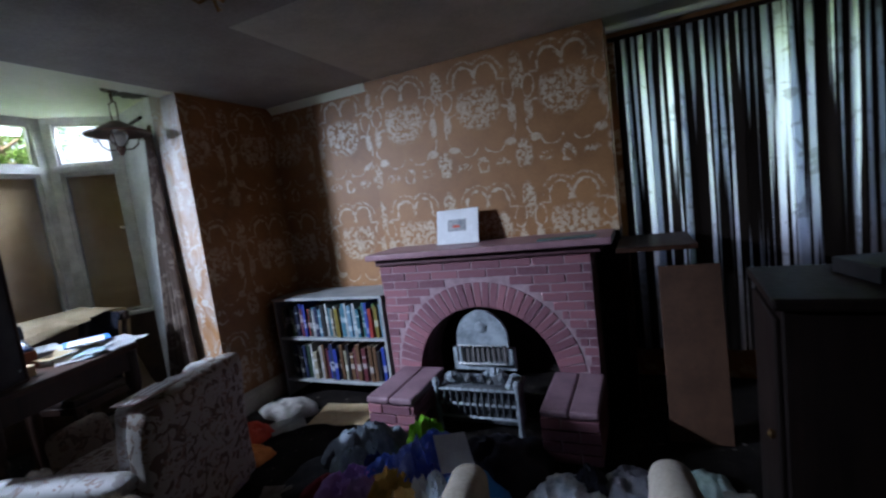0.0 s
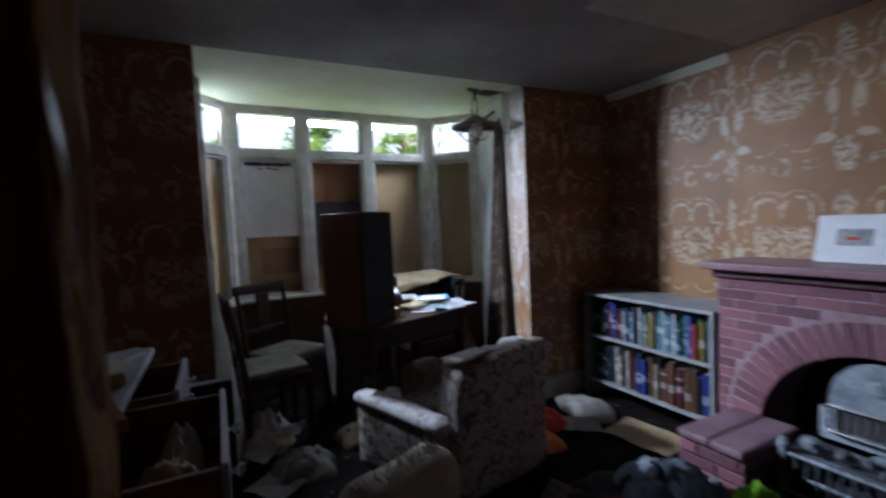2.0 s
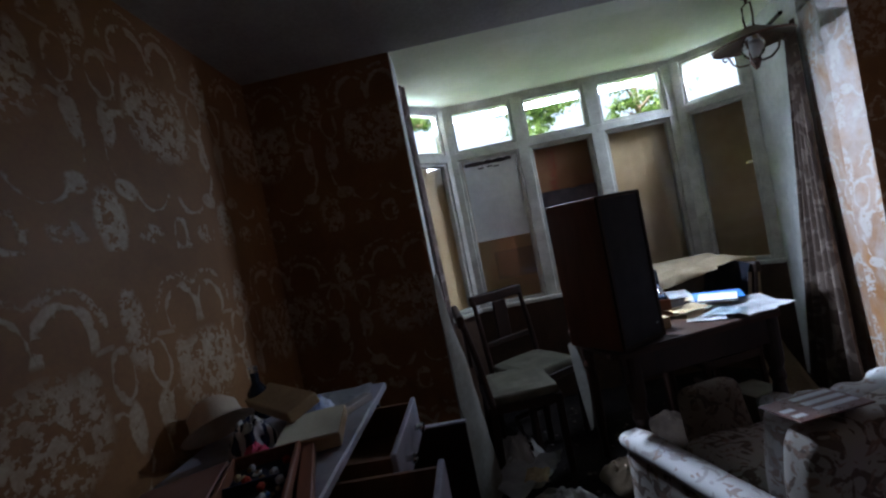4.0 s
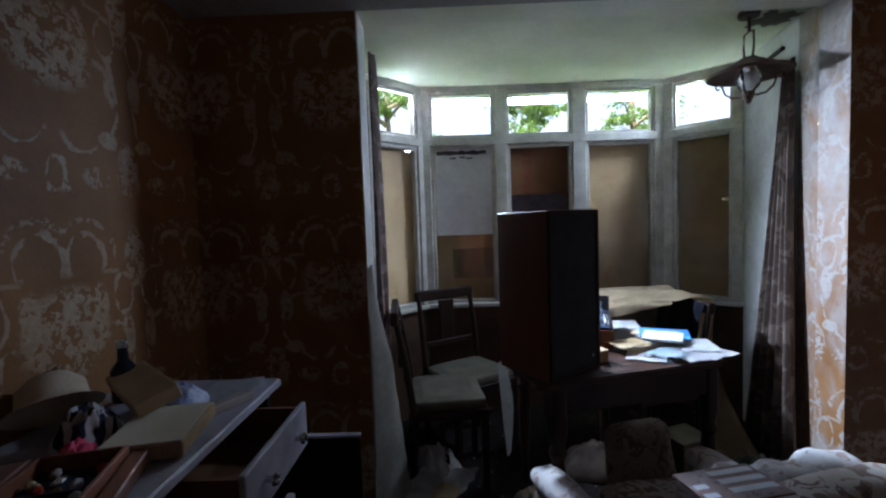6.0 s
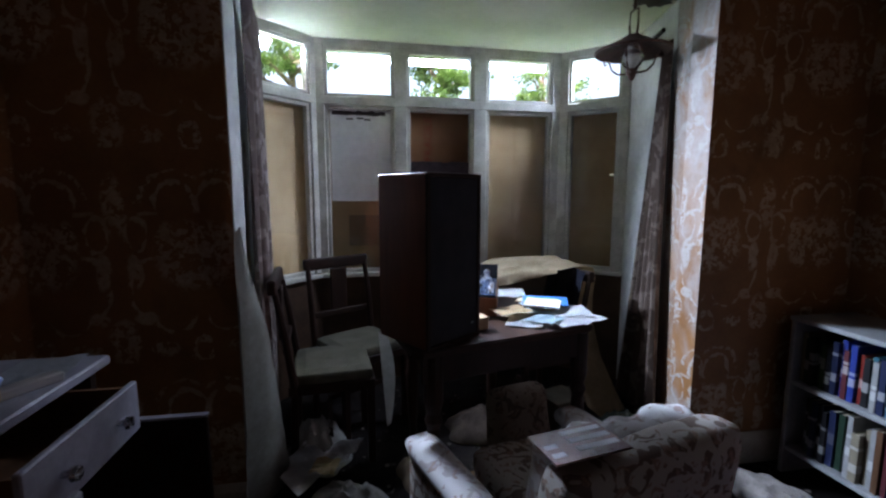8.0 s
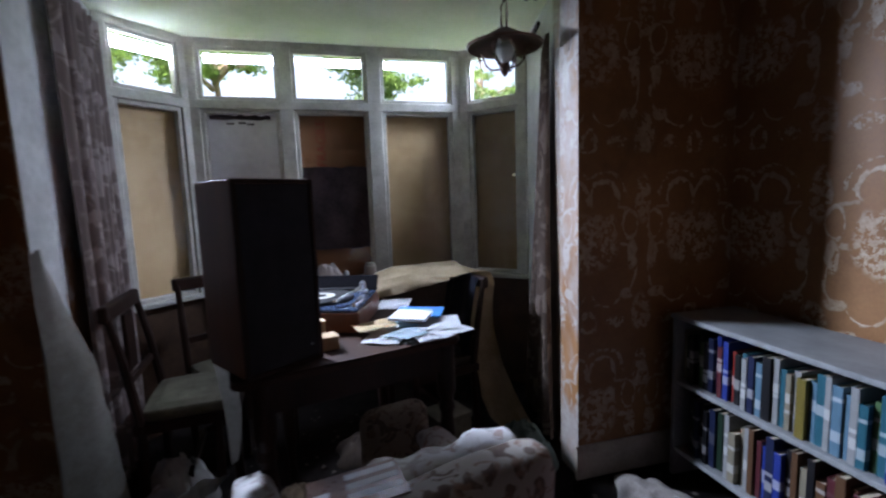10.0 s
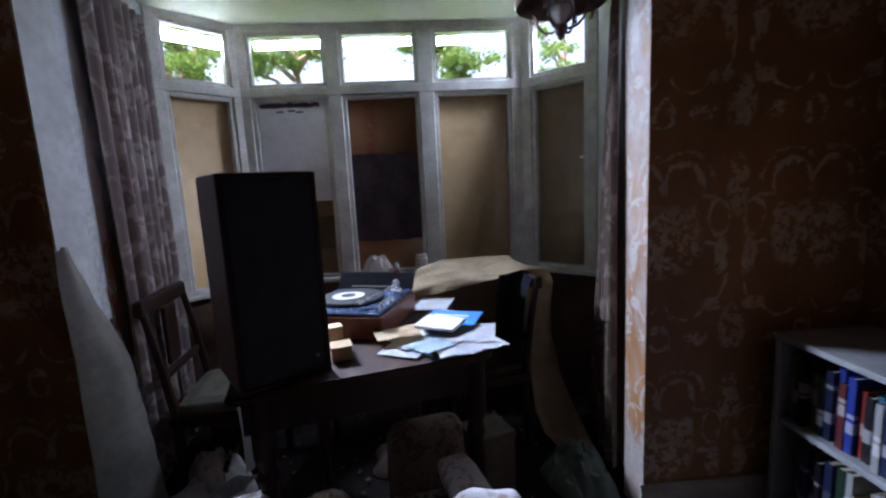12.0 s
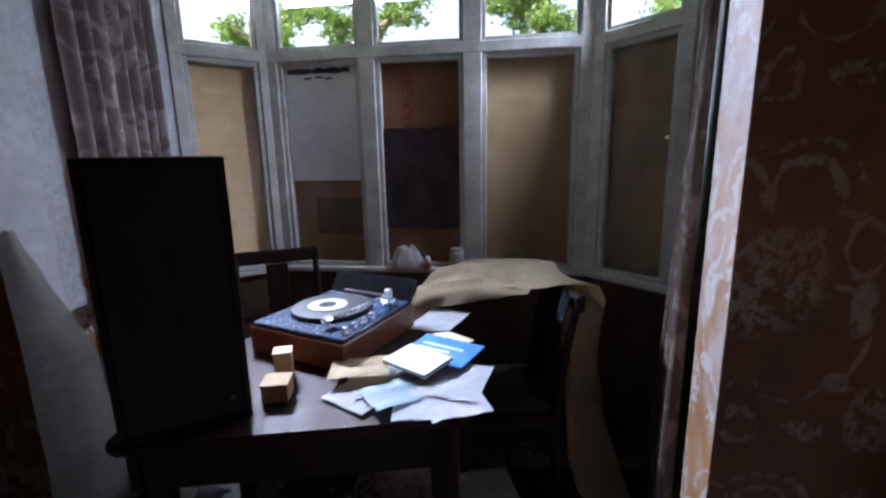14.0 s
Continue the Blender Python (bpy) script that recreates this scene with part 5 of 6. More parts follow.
# ---- floral armchair ----
_a = thing("armchair", "high backed armchair in worn floral tapestry", "armchair", pose(-1.54, 2.335, -0.02, 0, 0, 9))
# local: faces -x, back at x = 0
part("base", soft_box((-0.66, -0.29, 0.10), (-0.04, 0.29, 0.32), 0.04, 0.01, 1), FLORAL, _a)


def back_panel():
    bm = soft_box((-0.10, -0.275, 0.12), (0.03, 0.275, 0.80), 0.045, 0.010, 7, 9)
    for v in bm.verts:
        k = max(0.0, (v.co.z - 0.45) / 0.35)
        v.co.x += 0.10 * (v.co.z - 0.3) - 0.03
        v.co.y *= 1 + 0.02 * math.sin(v.co.z * 5) - 0.05 * max(0, v.co.z - 0.7) * 4
        v.co.z += -0.07 * k * (0.27 - v.co.y) / 0.54 * 0.8
    return bm


smooth(part("backrest", back_panel(), FLORAL, _a, "tall floral back with a rounded top"), 70)
_bm = soft_box((-0.20, -0.245, 0.42), (-0.075, 0.245, 0.795), 0.055, 0.02, 3, 16)
for v in _bm.verts:
    v.co.x += 0.13 * (v.co.z - 0.4) - 0.03 + 0.010 * math.sin(v.co.y * 52 + v.co.z * 4)
    v.co.z += 0.006 * math.sin(v.co.y * 52 + 0.8) * max(0.0, (v.co.z - 0.6) / 0.2)
    v.co.z += -0.05 * max(0.0, (v.co.z - 0.45) / 0.35) * (0.27 - v.co.y) / 0.54
smooth(part("back_cushion", _bm, FLORALTOP, _a, "pale back cushion with creases"), 70)
smooth(part("seat_cushion", soft_box((-0.66, -0.21, 0.31), (-0.13, 0.21, 0.44), 0.05, 0.015, 4, 8), FLORAL, _a), 70)
for s in (-1, 1):
    splay = Matrix.Translation((-0.05, s * 0.30, 0)) @ pose(0, 0, 0, 0, 0, 9 if s < 0 else 7)
    smooth(part("arm", soft_box((-0.62, -0.055, 0.12), (0.0, 0.055, 0.46), 0.035, 0.008, 5 + s, 8, splay), FLORAL, _a), 70)
    smooth(part("arm_pad", soft_box((-0.65, -0.062, 0.445), (0.0, 0.062, 0.515), 0.035, 0.008, 9 + s, 8, splay), FLORALTOP, _a, "pale arm top"), 70)
for x in (-0.60, -0.06):
    for y in (-0.25, 0.25):
        part("leg", lathe(bmesh.new(), [(0.015, 0), (0.022, 0.05), (0.026, 0.11)], 10, Matrix.Translation((x, y, 0))), DARKWOOD, _a)
_m = tagged(part("magazine", box((-0.075, -0.098, 0), (0.075, 0.098, 0.005), bevel=0.001), simple("brown_red_cover", (0.10, 0.045, 0.035), (0.19, 0.09, 0.07), 9, 0.3, 0.0002)), "brown red magazine with white stripes lying on the armchair", "magazine")
_m.matrix_basis = pose(-1.567, 2.157, 0.758, 4, -6, 5)
for k in range(3):
    part("white_stripe", box((-0.060 + 0.040 * k, -0.02, 0.0052), (-0.038 + 0.040 * k, 0.090, 0.0056)), PAPERWHITE, _m, "white printed stripe")
for k in range(2):
    part("white_stripe", box((-0.010 + 0.040 * k, -0.088, 0.0052), (0.010 + 0.040 * k, -0.055, 0.0056)), PAPERWHITE, _m, "white printed stripe")

# ---- cream armchair near the door, and a stool ----
_cr = thing("crate", "dark wooden crate standing on the floor near the door", "crate", pose(-0.86, 1.56, 0, 0, 0, 25))
part("carcass", box((-0.10, -0.14, 0.0), (0.10, 0.14, 0.44), bevel=0.004), DARKWOOD, _cr)
for _z in (0.06, 0.22, 0.38):
    part("slat", box((-0.108, -0.148, _z - 0.03), (0.108, 0.148, _z + 0.03)), DARKWOOD, _cr)
_a = thing("cushion", "worn cream cushion with a frayed top edge, on a crate", "cushion", pose(-0.86, 1.56, 0.441, 0, 0, 25))
smooth(part("cover", soft_box((-0.075, -0.17, 0.0), (0.075, 0.17, 0.33), 0.06, 0.014, 3, 9), CREAM, _a), 70)
_rng = random.Random(8)
_bm = bmesh.new()
for i in range(150):
    p = Vector((_rng.uniform(-0.03, 0.03), -0.14 + 0.28 * i / 150, 0.325))
    tube(_bm, [p, p + Vector((_rng.uniform(-0.015, 0.015), _rng.uniform(-0.012, 0.012), _rng.uniform(0.006, 0.018)))], [0.0025, 0.001], 3)
_fr = part("fringe", _bm, CREAM, _a, "frayed cream threads")
_fr["kind"] = "stuff"
for _x, _y, _h in ((0.31, 2.60, 0.40), (-0.38, 2.46, 0.38)):
    _st = thing("stool", "rounded cream upholstered stool standing near the clothes", "stool", pose(_x, _y, 0, 0, 0, 10), "cream stools")
    smooth(part("seat", soft_box((-0.075, -0.14, 0.12), (0.075, 0.14, _h), 0.07, 0.012, 5, 9), CREAM, _st), 70)
    part("base", box((-0.07, -0.13, 0.0), (0.07, 0.13, 0.13), bevel=0.01), DARKWOOD, _st)
_o = thing("parcel", "flat pale patterned parcel lying on the floor", "parcel", pose(-1.06, 2.30, 0.004, 0, 0, -20))
part("wrapping", box((-0.17, -0.12, 0), (0.17, 0.12, 0.14), bevel=0.012, seg=2), FLORALTOP, _o)
part("flap", box((-0.16, -0.11, 0.1405), (0.05, 0.11, 0.144)), PAPERWHITE, _o)

# ---- dark cabinet, boards and boxes near the curtained window ----
_c = thing("cabinet", "dark wooden cabinet standing in shade", "cabinet", pose(0.60, 2.55, 0, 0, 0, -4))
part("body", box((0.0, 0.0, 0.05), (0.85, 0.45, 0.955), bevel=0.004), BLACKWOOD, _c)
part("top", box((-0.025, -0.025, 0.956), (0.87, 0.46, 0.99), bevel=0.008, seg=2), BLACKWOOD, _c)
part("plinth", box((0.02, 0.01, 0.0), (0.83, 0.44, 0.049)), BLACKWOOD, _c)
part("door", box((-0.016, 0.03, 0.09), (-0.001, 0.42, 0.92), bevel=0.004), BLACKWOOD, _c)
part("handle", lathe(bmesh.new(), [(0.012, 0), (0.016, 0.012), (0.004, 0.02)], 10, pose(-0.017, 0.08, 0.55, 0, -90, 0)), BRASS, _c)
for i, (x, y, z, sx, sy, sz, a, mat, lab) in enumerate((
        (0.95, 2.78, 0.99, 0.26, 0.20, 0.05, 12, BLACK, "flat black case lying on the cabinet"),
        (1.05, 2.72, 1.041, 0.20, 0.16, 0.16, 30, CARD, "cardboard box of papers on the cabinet"),
        (1.24, 2.80, 0.99, 0.18, 0.22, 0.24, -8, DARKWOOD, "dark wooden box standing on the cabinet"))):
    b = thing("box", lab, "box", pose(x, y, z + 0.001, 0, 0, a))
    part("carton", box((-sx / 2, -sy / 2, 0), (sx / 2, sy / 2, sz), bevel=0.004), mat, b)
    if i == 1:
        for k in range(4):
            part("leaflet", box((-0.08 + 0.04 * k, -0.06, sz + 0.001), (-0.055 + 0.04 * k, 0.07, sz + 0.06 + 0.02 * (k % 2))), (PAPERWHITE, PAPERBUFF, PAPERBLUE, PAPERWHITE)[k], b)
_b = tagged(part("hardboard_panel", box((-0.14, -0.006, 0), (0.14, 0.006, 0.90), bevel=0.002), simple("brown_hardboard", (0.045, 0.020, 0.011), (0.085, 0.040, 0.022), 5, 0.6)), "brown hardboard panel leaning beside the fireplace", "panel")
_b.matrix_basis = pose(0.47, 3.50, 0.002, -7, 0, 0)

# ---- dressing table with open drawers ----
_d = thing("dressing_table", "painted dressing table with drawers pulled open, covered in clutter", "dressing table", Matrix.Translation((-1.955, SOUTH + 0.025, 0)))
DTOP = simple("scratched_blue_grey_paint", (0.28, 0.27, 0.33), (0.44, 0.43, 0.50), 8, 0.4, 0.0006)
part("top", box((0, 0, 0.885), (1.12, 0.50, 0.912), bevel=0.005), DTOP, _d, "pale scuffed top edge")
part("side_panel", box((0.02, 0.01, 0.08), (0.045, 0.47, 0.884)), DARKWOOD, _d)
part("side_panel", box((1.075, 0.01, 0.08), (1.10, 0.47, 0.884)), DARKWOOD, _d)
part("back", box((0.045, 0.005, 0.08), (1.075, 0.015, 0.884)), DARKWOOD, _d)
part("divider", box((0.515, 0.016, 0.08), (0.545, 0.465, 0.884)), DARKWOOD, _d)
part("bottom", box((0.046, 0.016, 0.06), (1.074, 0.465, 0.08)), DARKWOOD, _d)
for x in (0.03, 1.08):
    for y in (0.04, 0.44):
        part("leg", lathe(bmesh.new(), [(0.014, 0), (0.022, 0.05), (0.018, 0.079)], 10, Matrix.Translation((x + 0.005, y, 0))), DARKWOOD, _d)


def drawer(x0, x1, z0, z1, out):
    dr = part("drawer", box((x0, 0.47 + out - 0.016, z0), (x1, 0.47 + out, z1), bevel=0.003), DTOP, _d, "drawer pulled open, pale painted front")
    inside = simple("drawer_lining", (0.14, 0.065, 0.03), (0.24, 0.12, 0.06), 6, 0.6) if "drawer_lining" not in bpy.data.materials else bpy.data.materials["drawer_lining"]
    part("drawer_side", box((x0 + 0.008, 0.08 + out, z0 + 0.01), (x0 + 0.018, 0.453 + out, z1 - 0.012)), inside, dr)
    part("drawer_side", box((x1 - 0.018, 0.08 + out, z0 + 0.01), (x1 - 0.008, 0.453 + out, z1 - 0.012)), inside, dr)
    part("drawer_bottom", box((x0 + 0.019, 0.08 + out, z0 + 0.014), (x1 - 0.019, 0.453 + out, z0 + 0.022)), inside, dr)
    for k in (0.25, 0.75):
        part("drawer_knob", lathe(bmesh.new(), [(0.008, 0), (0.008, 0.012), (0.016, 0.02), (0.014, 0.03), (0.003, 0.033)], 12, pose(x0 + (x1 - x0) * k, 0.47 + out, (z0 + z1) / 2, -90)), CHROME, dr, "chrome knob")
    return dr


drawer(0.11, 0.505, 0.745, 0.875, 0.145)
drawer(0.555, 1.06, 0.70, 0.87, 0.27)
drawer(0.555, 1.06, 0.49, 0.68, 0.06)
part("cupboard_door", box((0.062, 0.47, 0.09), (0.078, 0.765, 0.745), bevel=0.003), DARKWOOD, _d, "dark cupboard door standing open")
part("door_rim", box((0.060, 0.47, 0.7455), (0.080, 0.767, 0.752)), DTOP, _d)

# clutter on the dressing table
_z = 0.913


def crumple(x, y, z, w, d, h, mat, label, seed, a=0, name="cloth", cat="cloth", sharp=1.0, group=""):
    ob = smooth(part(name, heap(w, d, h, seed, 22, sharp), mat), 50)
    ob.matrix_basis = pose(x, y, z, 0, 0, a)
    return tagged(ob, label, cat, group)


PINKBOX = simple("dusty_pink_board", (0.24, 0.12, 0.10), (0.36, 0.20, 0.17), 6, 0.6)
_jc = thing("jewellery_case", "open brown wooden jewellery case with dark blue lining and trinkets", "case", pose(-1.22, 0.795, _z, 0, 0, 16))
CASEWOOD = simple("red_brown_case_wood", (0.16, 0.06, 0.035), (0.29, 0.12, 0.07), 7, 0.4, 0.0004, stretch=(0.2, 1, 1))
CASELINING = simple("dark_blue_velvet", (0.012, 0.016, 0.035), (0.035, 0.042, 0.075), 12, 0.95, 0.001)
part("base", box((-0.19, -0.055, 0.0), (0.19, 0.105, 0.008)), CASEWOOD, _jc)
for lo, hi in (((-0.19, 0.095), (0.19, 0.105)), ((-0.19, -0.055), (0.19, -0.047)), ((-0.19, -0.047), (-0.182, 0.095)), ((0.182, -0.047), (0.19, 0.095))):
    part("side", box((*lo, 0.009), (*hi, 0.048), bevel=0.002), CASEWOOD, _jc)
part("lining", box((-0.181, -0.046, 0.0085), (0.181, 0.094, 0.018)), CASELINING, _jc, "dark blue velvet lining")
for _x in (-0.06, 0.06):
    part("divider", box((_x - 0.002, -0.046, 0.0185), (_x + 0.002, 0.094, 0.036)), CASELINING, _jc)
part("lid", box((-0.19, -0.255, 0.028), (0.19, -0.058, 0.042), m=pose(0, 0, 0.012, 6), bevel=0.004), PINKBOX, _jc, "dusty pink lined lid lying open")
part("rail", box((-0.20, 0.108, 0.0), (0.20, 0.140, 0.03), m=pose(0, 0.006, 0, 0, 0, 3), bevel=0.003), CASEWOOD, _jc)
_rng = random.Random(5)
for i in range(30):
    bm = bmesh.new()
    bmesh.ops.create_icosphere(bm, subdivisions=1, radius=_rng.uniform(0.006, 0.012))
    o = tagged(part("bead", bm, (CHROME, BLUECARD, PAPERBUFF, RED, BRASS, PAPERWHITE)[i % 6]), "small loose trinket in the case", "trinket", "trinkets")
    o.matrix_basis = pose(-1.22, 0.795, _z, 0, 0, 16) @ Matrix.Translation((_rng.uniform(-0.16, 0.16), _rng.uniform(-0.03, 0.08), 0.026))
for i in range(5):
    o = tagged(part("brooch", box((-0.016, -0.009, 0), (0.016, 0.009, 0.005), bevel=0.002), (CHROME, BRASS, PAPERBUFF)[i % 3]), "flat metal brooch lying in the case", "brooch", "trinkets")
    o.matrix_basis = pose(-1.22, 0.795, _z, 0, 0, 16) @ pose(-0.13 + 0.065 * i, 0.01 + 0.02 * (i % 3), 0.0195, 0, 0, 37 * i)
_bk = thing("flat_box", "shallow cream box lid lying on the dressing table", "box", pose(-1.55, 0.83, _z + 0.001, 0, 0, 12))
part("lid", box((-0.11, -0.085, 0), (0.11, 0.085, 0.035), bevel=0.003), CARD, _bk)
part("lid_top", box((-0.105, -0.08, 0.0355), (0.105, 0.08, 0.038)), simple("cream_card", (0.60, 0.55, 0.42), (0.72, 0.67, 0.55), 6, 0.7), _bk)
_bk = thing("box_file", "long buff box file leaning on clutter", "box", pose(-1.71, 0.68, _z + 0.055, 16, 0, 48))
part("carton", box((-0.16, -0.05, 0), (0.16, 0.05, 0.035), bevel=0.003), CARD, _bk)
paper_sheet(-1.855, 0.845, _z, 0.17, 0.15, 8, PAPERWHITE, "white card lying on the dressing table", seed=31)
crumple(-1.74, 0.75, _z, 0.18, 0.15, 0.06, cloth("blue_white_cloth", (0.05, 0.09, 0.34), (0.50, 0.54, 0.62), 16), "blue and white cloth crumpled on the dressing table", 41, 20)
_o = tagged(smooth(part("sun_hat", lathe(bmesh.new(), [(0.004, 0.098), (0.045, 0.093), (0.074, 0.066), (0.078, 0.02), (0.116, 0.002), (0.120, 0.0), (0.086, 0.022), (0.081, 0.07), (0.05, 0.102), (0.004, 0.106)], 28), cloth("cream_wool", (0.42, 0.34, 0.25), (0.58, 0.50, 0.40), 9)), 60), "cream cloth sun hat tipped on its side", "hat")
_o.matrix_basis = pose(-1.60, 0.535, _z + 0.055, 34, 0, -40) @ Matrix.Scale(0.85, 4)
RUBY = simple("glossy_red_vinyl", (0.30, 0.012, 0.012), (0.48, 0.03, 0.025), 6, 0.22, 0.0015, spec=0.6)
crumple(-1.07, 0.57, _z, 0.30, 0.20, 0.12, RUBY, "shiny red bag slumped on the dressing table", 44, 25, "handbag", "bag", 0.7)
for i in range(6):
    bm = bmesh.new()
    bmesh.ops.create_icosphere(bm, subdivisions=1, radius=0.007)
    o = tagged(part("bead", bm, CHROME), "round metal bead beside the red bag", "bead", "trinkets")
    o.location = (-1.14 + 0.035 * i, 0.685 + 0.012 * i, _z + 0.007)
_o = tagged(part("wooden_batten", box((-0.10, -0.018, 0), (0.10, 0.018, 0.022), bevel=0.003), simple("pale_worn_wood", (0.34, 0.30, 0.28), (0.50, 0.46, 0.44), 8, 0.6, stretch=(0.2, 1, 1))), "short pale wooden batten lying on the dressing table", "batten")
_o.matrix_basis = pose(-1.70, 0.885, _z, 0, 0, 152)
crumple(-1.44, 0.72, _z, 0.10, 0.08, 0.05, cloth("pink_cloth", (0.50, 0.05, 0.12), (0.66, 0.12, 0.20)), "bright pink scrap of cloth", 45)


def stripe_mat():
    k = Mat("striped_cloth", 0.9, 0, 0.2)
    x, y, z = k.xyz()
    w = ((x + y * 0.4 + z * 0.7) * 36).wrap().abs()
    k.color(k.mix((w - 0.25).ramp(0, 0.03), (0.62, 0.62, 0.66), (0.02, 0.025, 0.06)))
    return k.m


crumple(-1.55, 0.66, _z, 0.15, 0.13, 0.09, stripe_mat(), "navy and white striped cloth on the dressing table", 46)
_bt = thing("bottle", "dark glass bottle standing among clutter", "bottle", Matrix.Translation((-1.80, 0.56, _z)))
part("glass", lathe(bmesh.new(), [(0.032, 0), (0.034, 0.01), (0.034, 0.09), (0.014, 0.12), (0.013, 0.155)], 18), simple("dark_bottle_glass", (0.01, 0.012, 0.02), (0.02, 0.03, 0.05), 5, 0.08, 0), _bt)
part("cap", lathe(bmesh.new(), [(0.015, 0.1555), (0.016, 0.175), (0.004, 0.178)], 14), CHROME, _bt)
crumple(-1.30, 1.08, 0.722, 0.20, 0.12, 0.10, cloth("pale_wrap", (0.50, 0.44, 0.38), (0.66, 0.60, 0.54)), "pale crumpled wrapping in the open drawer", 47, 10)
crumple(-1.10, 1.06, 0.722, 0.18, 0.14, 0.09, cloth("cream_wrap", (0.46, 0.40, 0.32), (0.60, 0.54, 0.45)), "cream crumpled cloth in the open drawer", 48, 50)
_bt = thing("jar", "small grey jar lying in the open drawer", "jar", pose(-1.42, 1.12, 0.745, 0, 80, 30))
part("glass", lathe(bmesh.new(), [(0.022, 0), (0.026, 0.01), (0.026, 0.07), (0.018, 0.08)], 14), IRON, _bt)
part("lid", lathe(bmesh.new(), [(0.019, 0.081), (0.02, 0.095), (0.005, 0.097)], 14), CHROME, _bt)

# ---- sill clutter in the bay ----
crumple(-3.79, 2.10, 0.801, 0.08, 0.22, 0.14, cloth("grubby_white", (0.36, 0.32, 0.31), (0.52, 0.48, 0.46)), "grubby white rag on the window sill", 51)
_bt = thing("jar", "white ceramic jar on the window sill", "jar", Matrix.Translation((-3.785, 2.385, 0.801)))
part("pot", lathe(bmesh.new(), [(0.038, 0), (0.042, 0.02), (0.042, 0.09), (0.034, 0.105), (0.036, 0.115)], 18), simple("glazed_cream", (0.45, 0.41, 0.36), (0.58, 0.54, 0.48), 8, 0.35, 0), _bt)
_bt = thing("ornament", "small red and white ornament on the window sill", "ornament", Matrix.Translation((-3.765, 2.22, 0.801)))
part("base", lathe(bmesh.new(), [(0.018, 0), (0.02, 0.02), (0.012, 0.035)], 12), RED, _bt)
part("top", lathe(bmesh.new(), [(0.013, 0.0355), (0.02, 0.05), (0.014, 0.07), (0.004, 0.075)], 12), PAPERWHITE, _bt)

# ---- clothes heaped before the hearth ----
for i, (x, y, z, w, d, h, mat, lab, a) in enumerate((
        (-1.15, 2.96, 0, 0.50, 0.38, 0.20, cloth("charcoal_cloth", (0.05, 0.06, 0.075), (0.15, 0.17, 0.20)), "charcoal jacket heaped on the floor", 20),
        (-1, 2.62, 0, 0.36, 0.34, 0.20, cloth("purple_cloth", (0.24, 0.13, 0.42), (0.40, 0.25, 0.58)), "purple jumper heaped on the floor", 0),
        (-0.83, 2.62, 0, 0.30, 0.26, 0.20, cloth("mustard_cloth", (0.40, 0.25, 0.06), (0.56, 0.38, 0.12)), "mustard coloured cloth heaped on the floor", 40),
        (-0.81, 2.98, 0, 0.26, 0.24, 0.28, cloth("lime_cloth", (0.11, 0.30, 0.015), (0.24, 0.50, 0.04)), "lime green cloth on top of the clothes", 10),
        (-0.77, 2.8, 0, 0.30, 0.28, 0.26, cloth("bright_blue_cloth", (0.05, 0.09, 0.50), (0.20, 0.27, 0.60)), "bright blue cloth in the heap of clothes", 60),
        (-0.5, 2.74, 0, 0.34, 0.28, 0.18, cloth("sky_blue_cloth", (0.03, 0.18, 0.52), (0.08, 0.30, 0.60)), "blue garment in the heap of clothes", 15),
        (-0.68, 2.64, 0, 0.20, 0.20, 0.19, cloth("white_lace", (0.50, 0.52, 0.60), (0.66, 0.68, 0.74), 14), "white lace cloth in the heap", 5),
        (-0.46, 3.02, 0, 0.52, 0.48, 0.16, cloth("black_cloth", (0.008, 0.008, 0.012), (0.025, 0.025, 0.032)), "black coat spread on the floor", 30),
        (-0.12, 2.88, 0, 0.34, 0.28, 0.10, cloth("pale_print_cloth", (0.20, 0.24, 0.30), (0.56, 0.58, 0.62), 14), "pale printed cloth on the floor", 50),
        (-1.2, 2.68, 0, 0.26, 0.24, 0.10, cloth("dark_red_cloth", (0.10, 0.012, 0.02), (0.20, 0.03, 0.04)), "dark red cloth at the edge of the heap", 0),
        (-0.98, 2.82, 0, 0.30, 0.26, 0.17, cloth("navy_cloth", (0.012, 0.02, 0.08), (0.03, 0.05, 0.17)), "navy cloth in the heap of clothes", 70),
        (0.16, 3.02, 0, 0.24, 0.26, 0.09, cloth("grey_cloth", (0.10, 0.10, 0.12), (0.20, 0.20, 0.23)), "grey cloth beside the hearth", 15))):
    crumple(x, y, z + 0.004, w * 1.2, d * 1.2, h * 1.05, mat, lab, 60 + i, a, "garment", "clothes", 1.2, "clothes heap")
_p = paper_sheet(-0.43, 2.66, 0.24, 0.15, 0.21, 35, PAPERWHITE, "white paper sheet lying on the clothes", seed=71)
_p.matrix_basis = pose(-0.56, 2.78, 0.262, 18, 6, 35)

_rng = random.Random(21)
_tints = (("violet", (0.28, 0.17, 0.48), (0.44, 0.32, 0.60)), ("ultramarine", (0.04, 0.09, 0.48), (0.14, 0.22, 0.60)), ("slate", (0.07, 0.09, 0.12), (0.15, 0.18, 0.22)), ("pale blue", (0.34, 0.42, 0.56), (0.55, 0.62, 0.72)),
          ("black", (0.008, 0.008, 0.012), (0.02, 0.02, 0.03)), ("ochre", (0.42, 0.27, 0.08), (0.58, 0.40, 0.14)), ("coral", (0.50, 0.16, 0.14), (0.62, 0.26, 0.22)), ("white", (0.48, 0.50, 0.56), (0.62, 0.64, 0.70)))
_mats = [cloth(n.replace(" ", "_") + "_knit", a, b) for n, a, b in _tints]
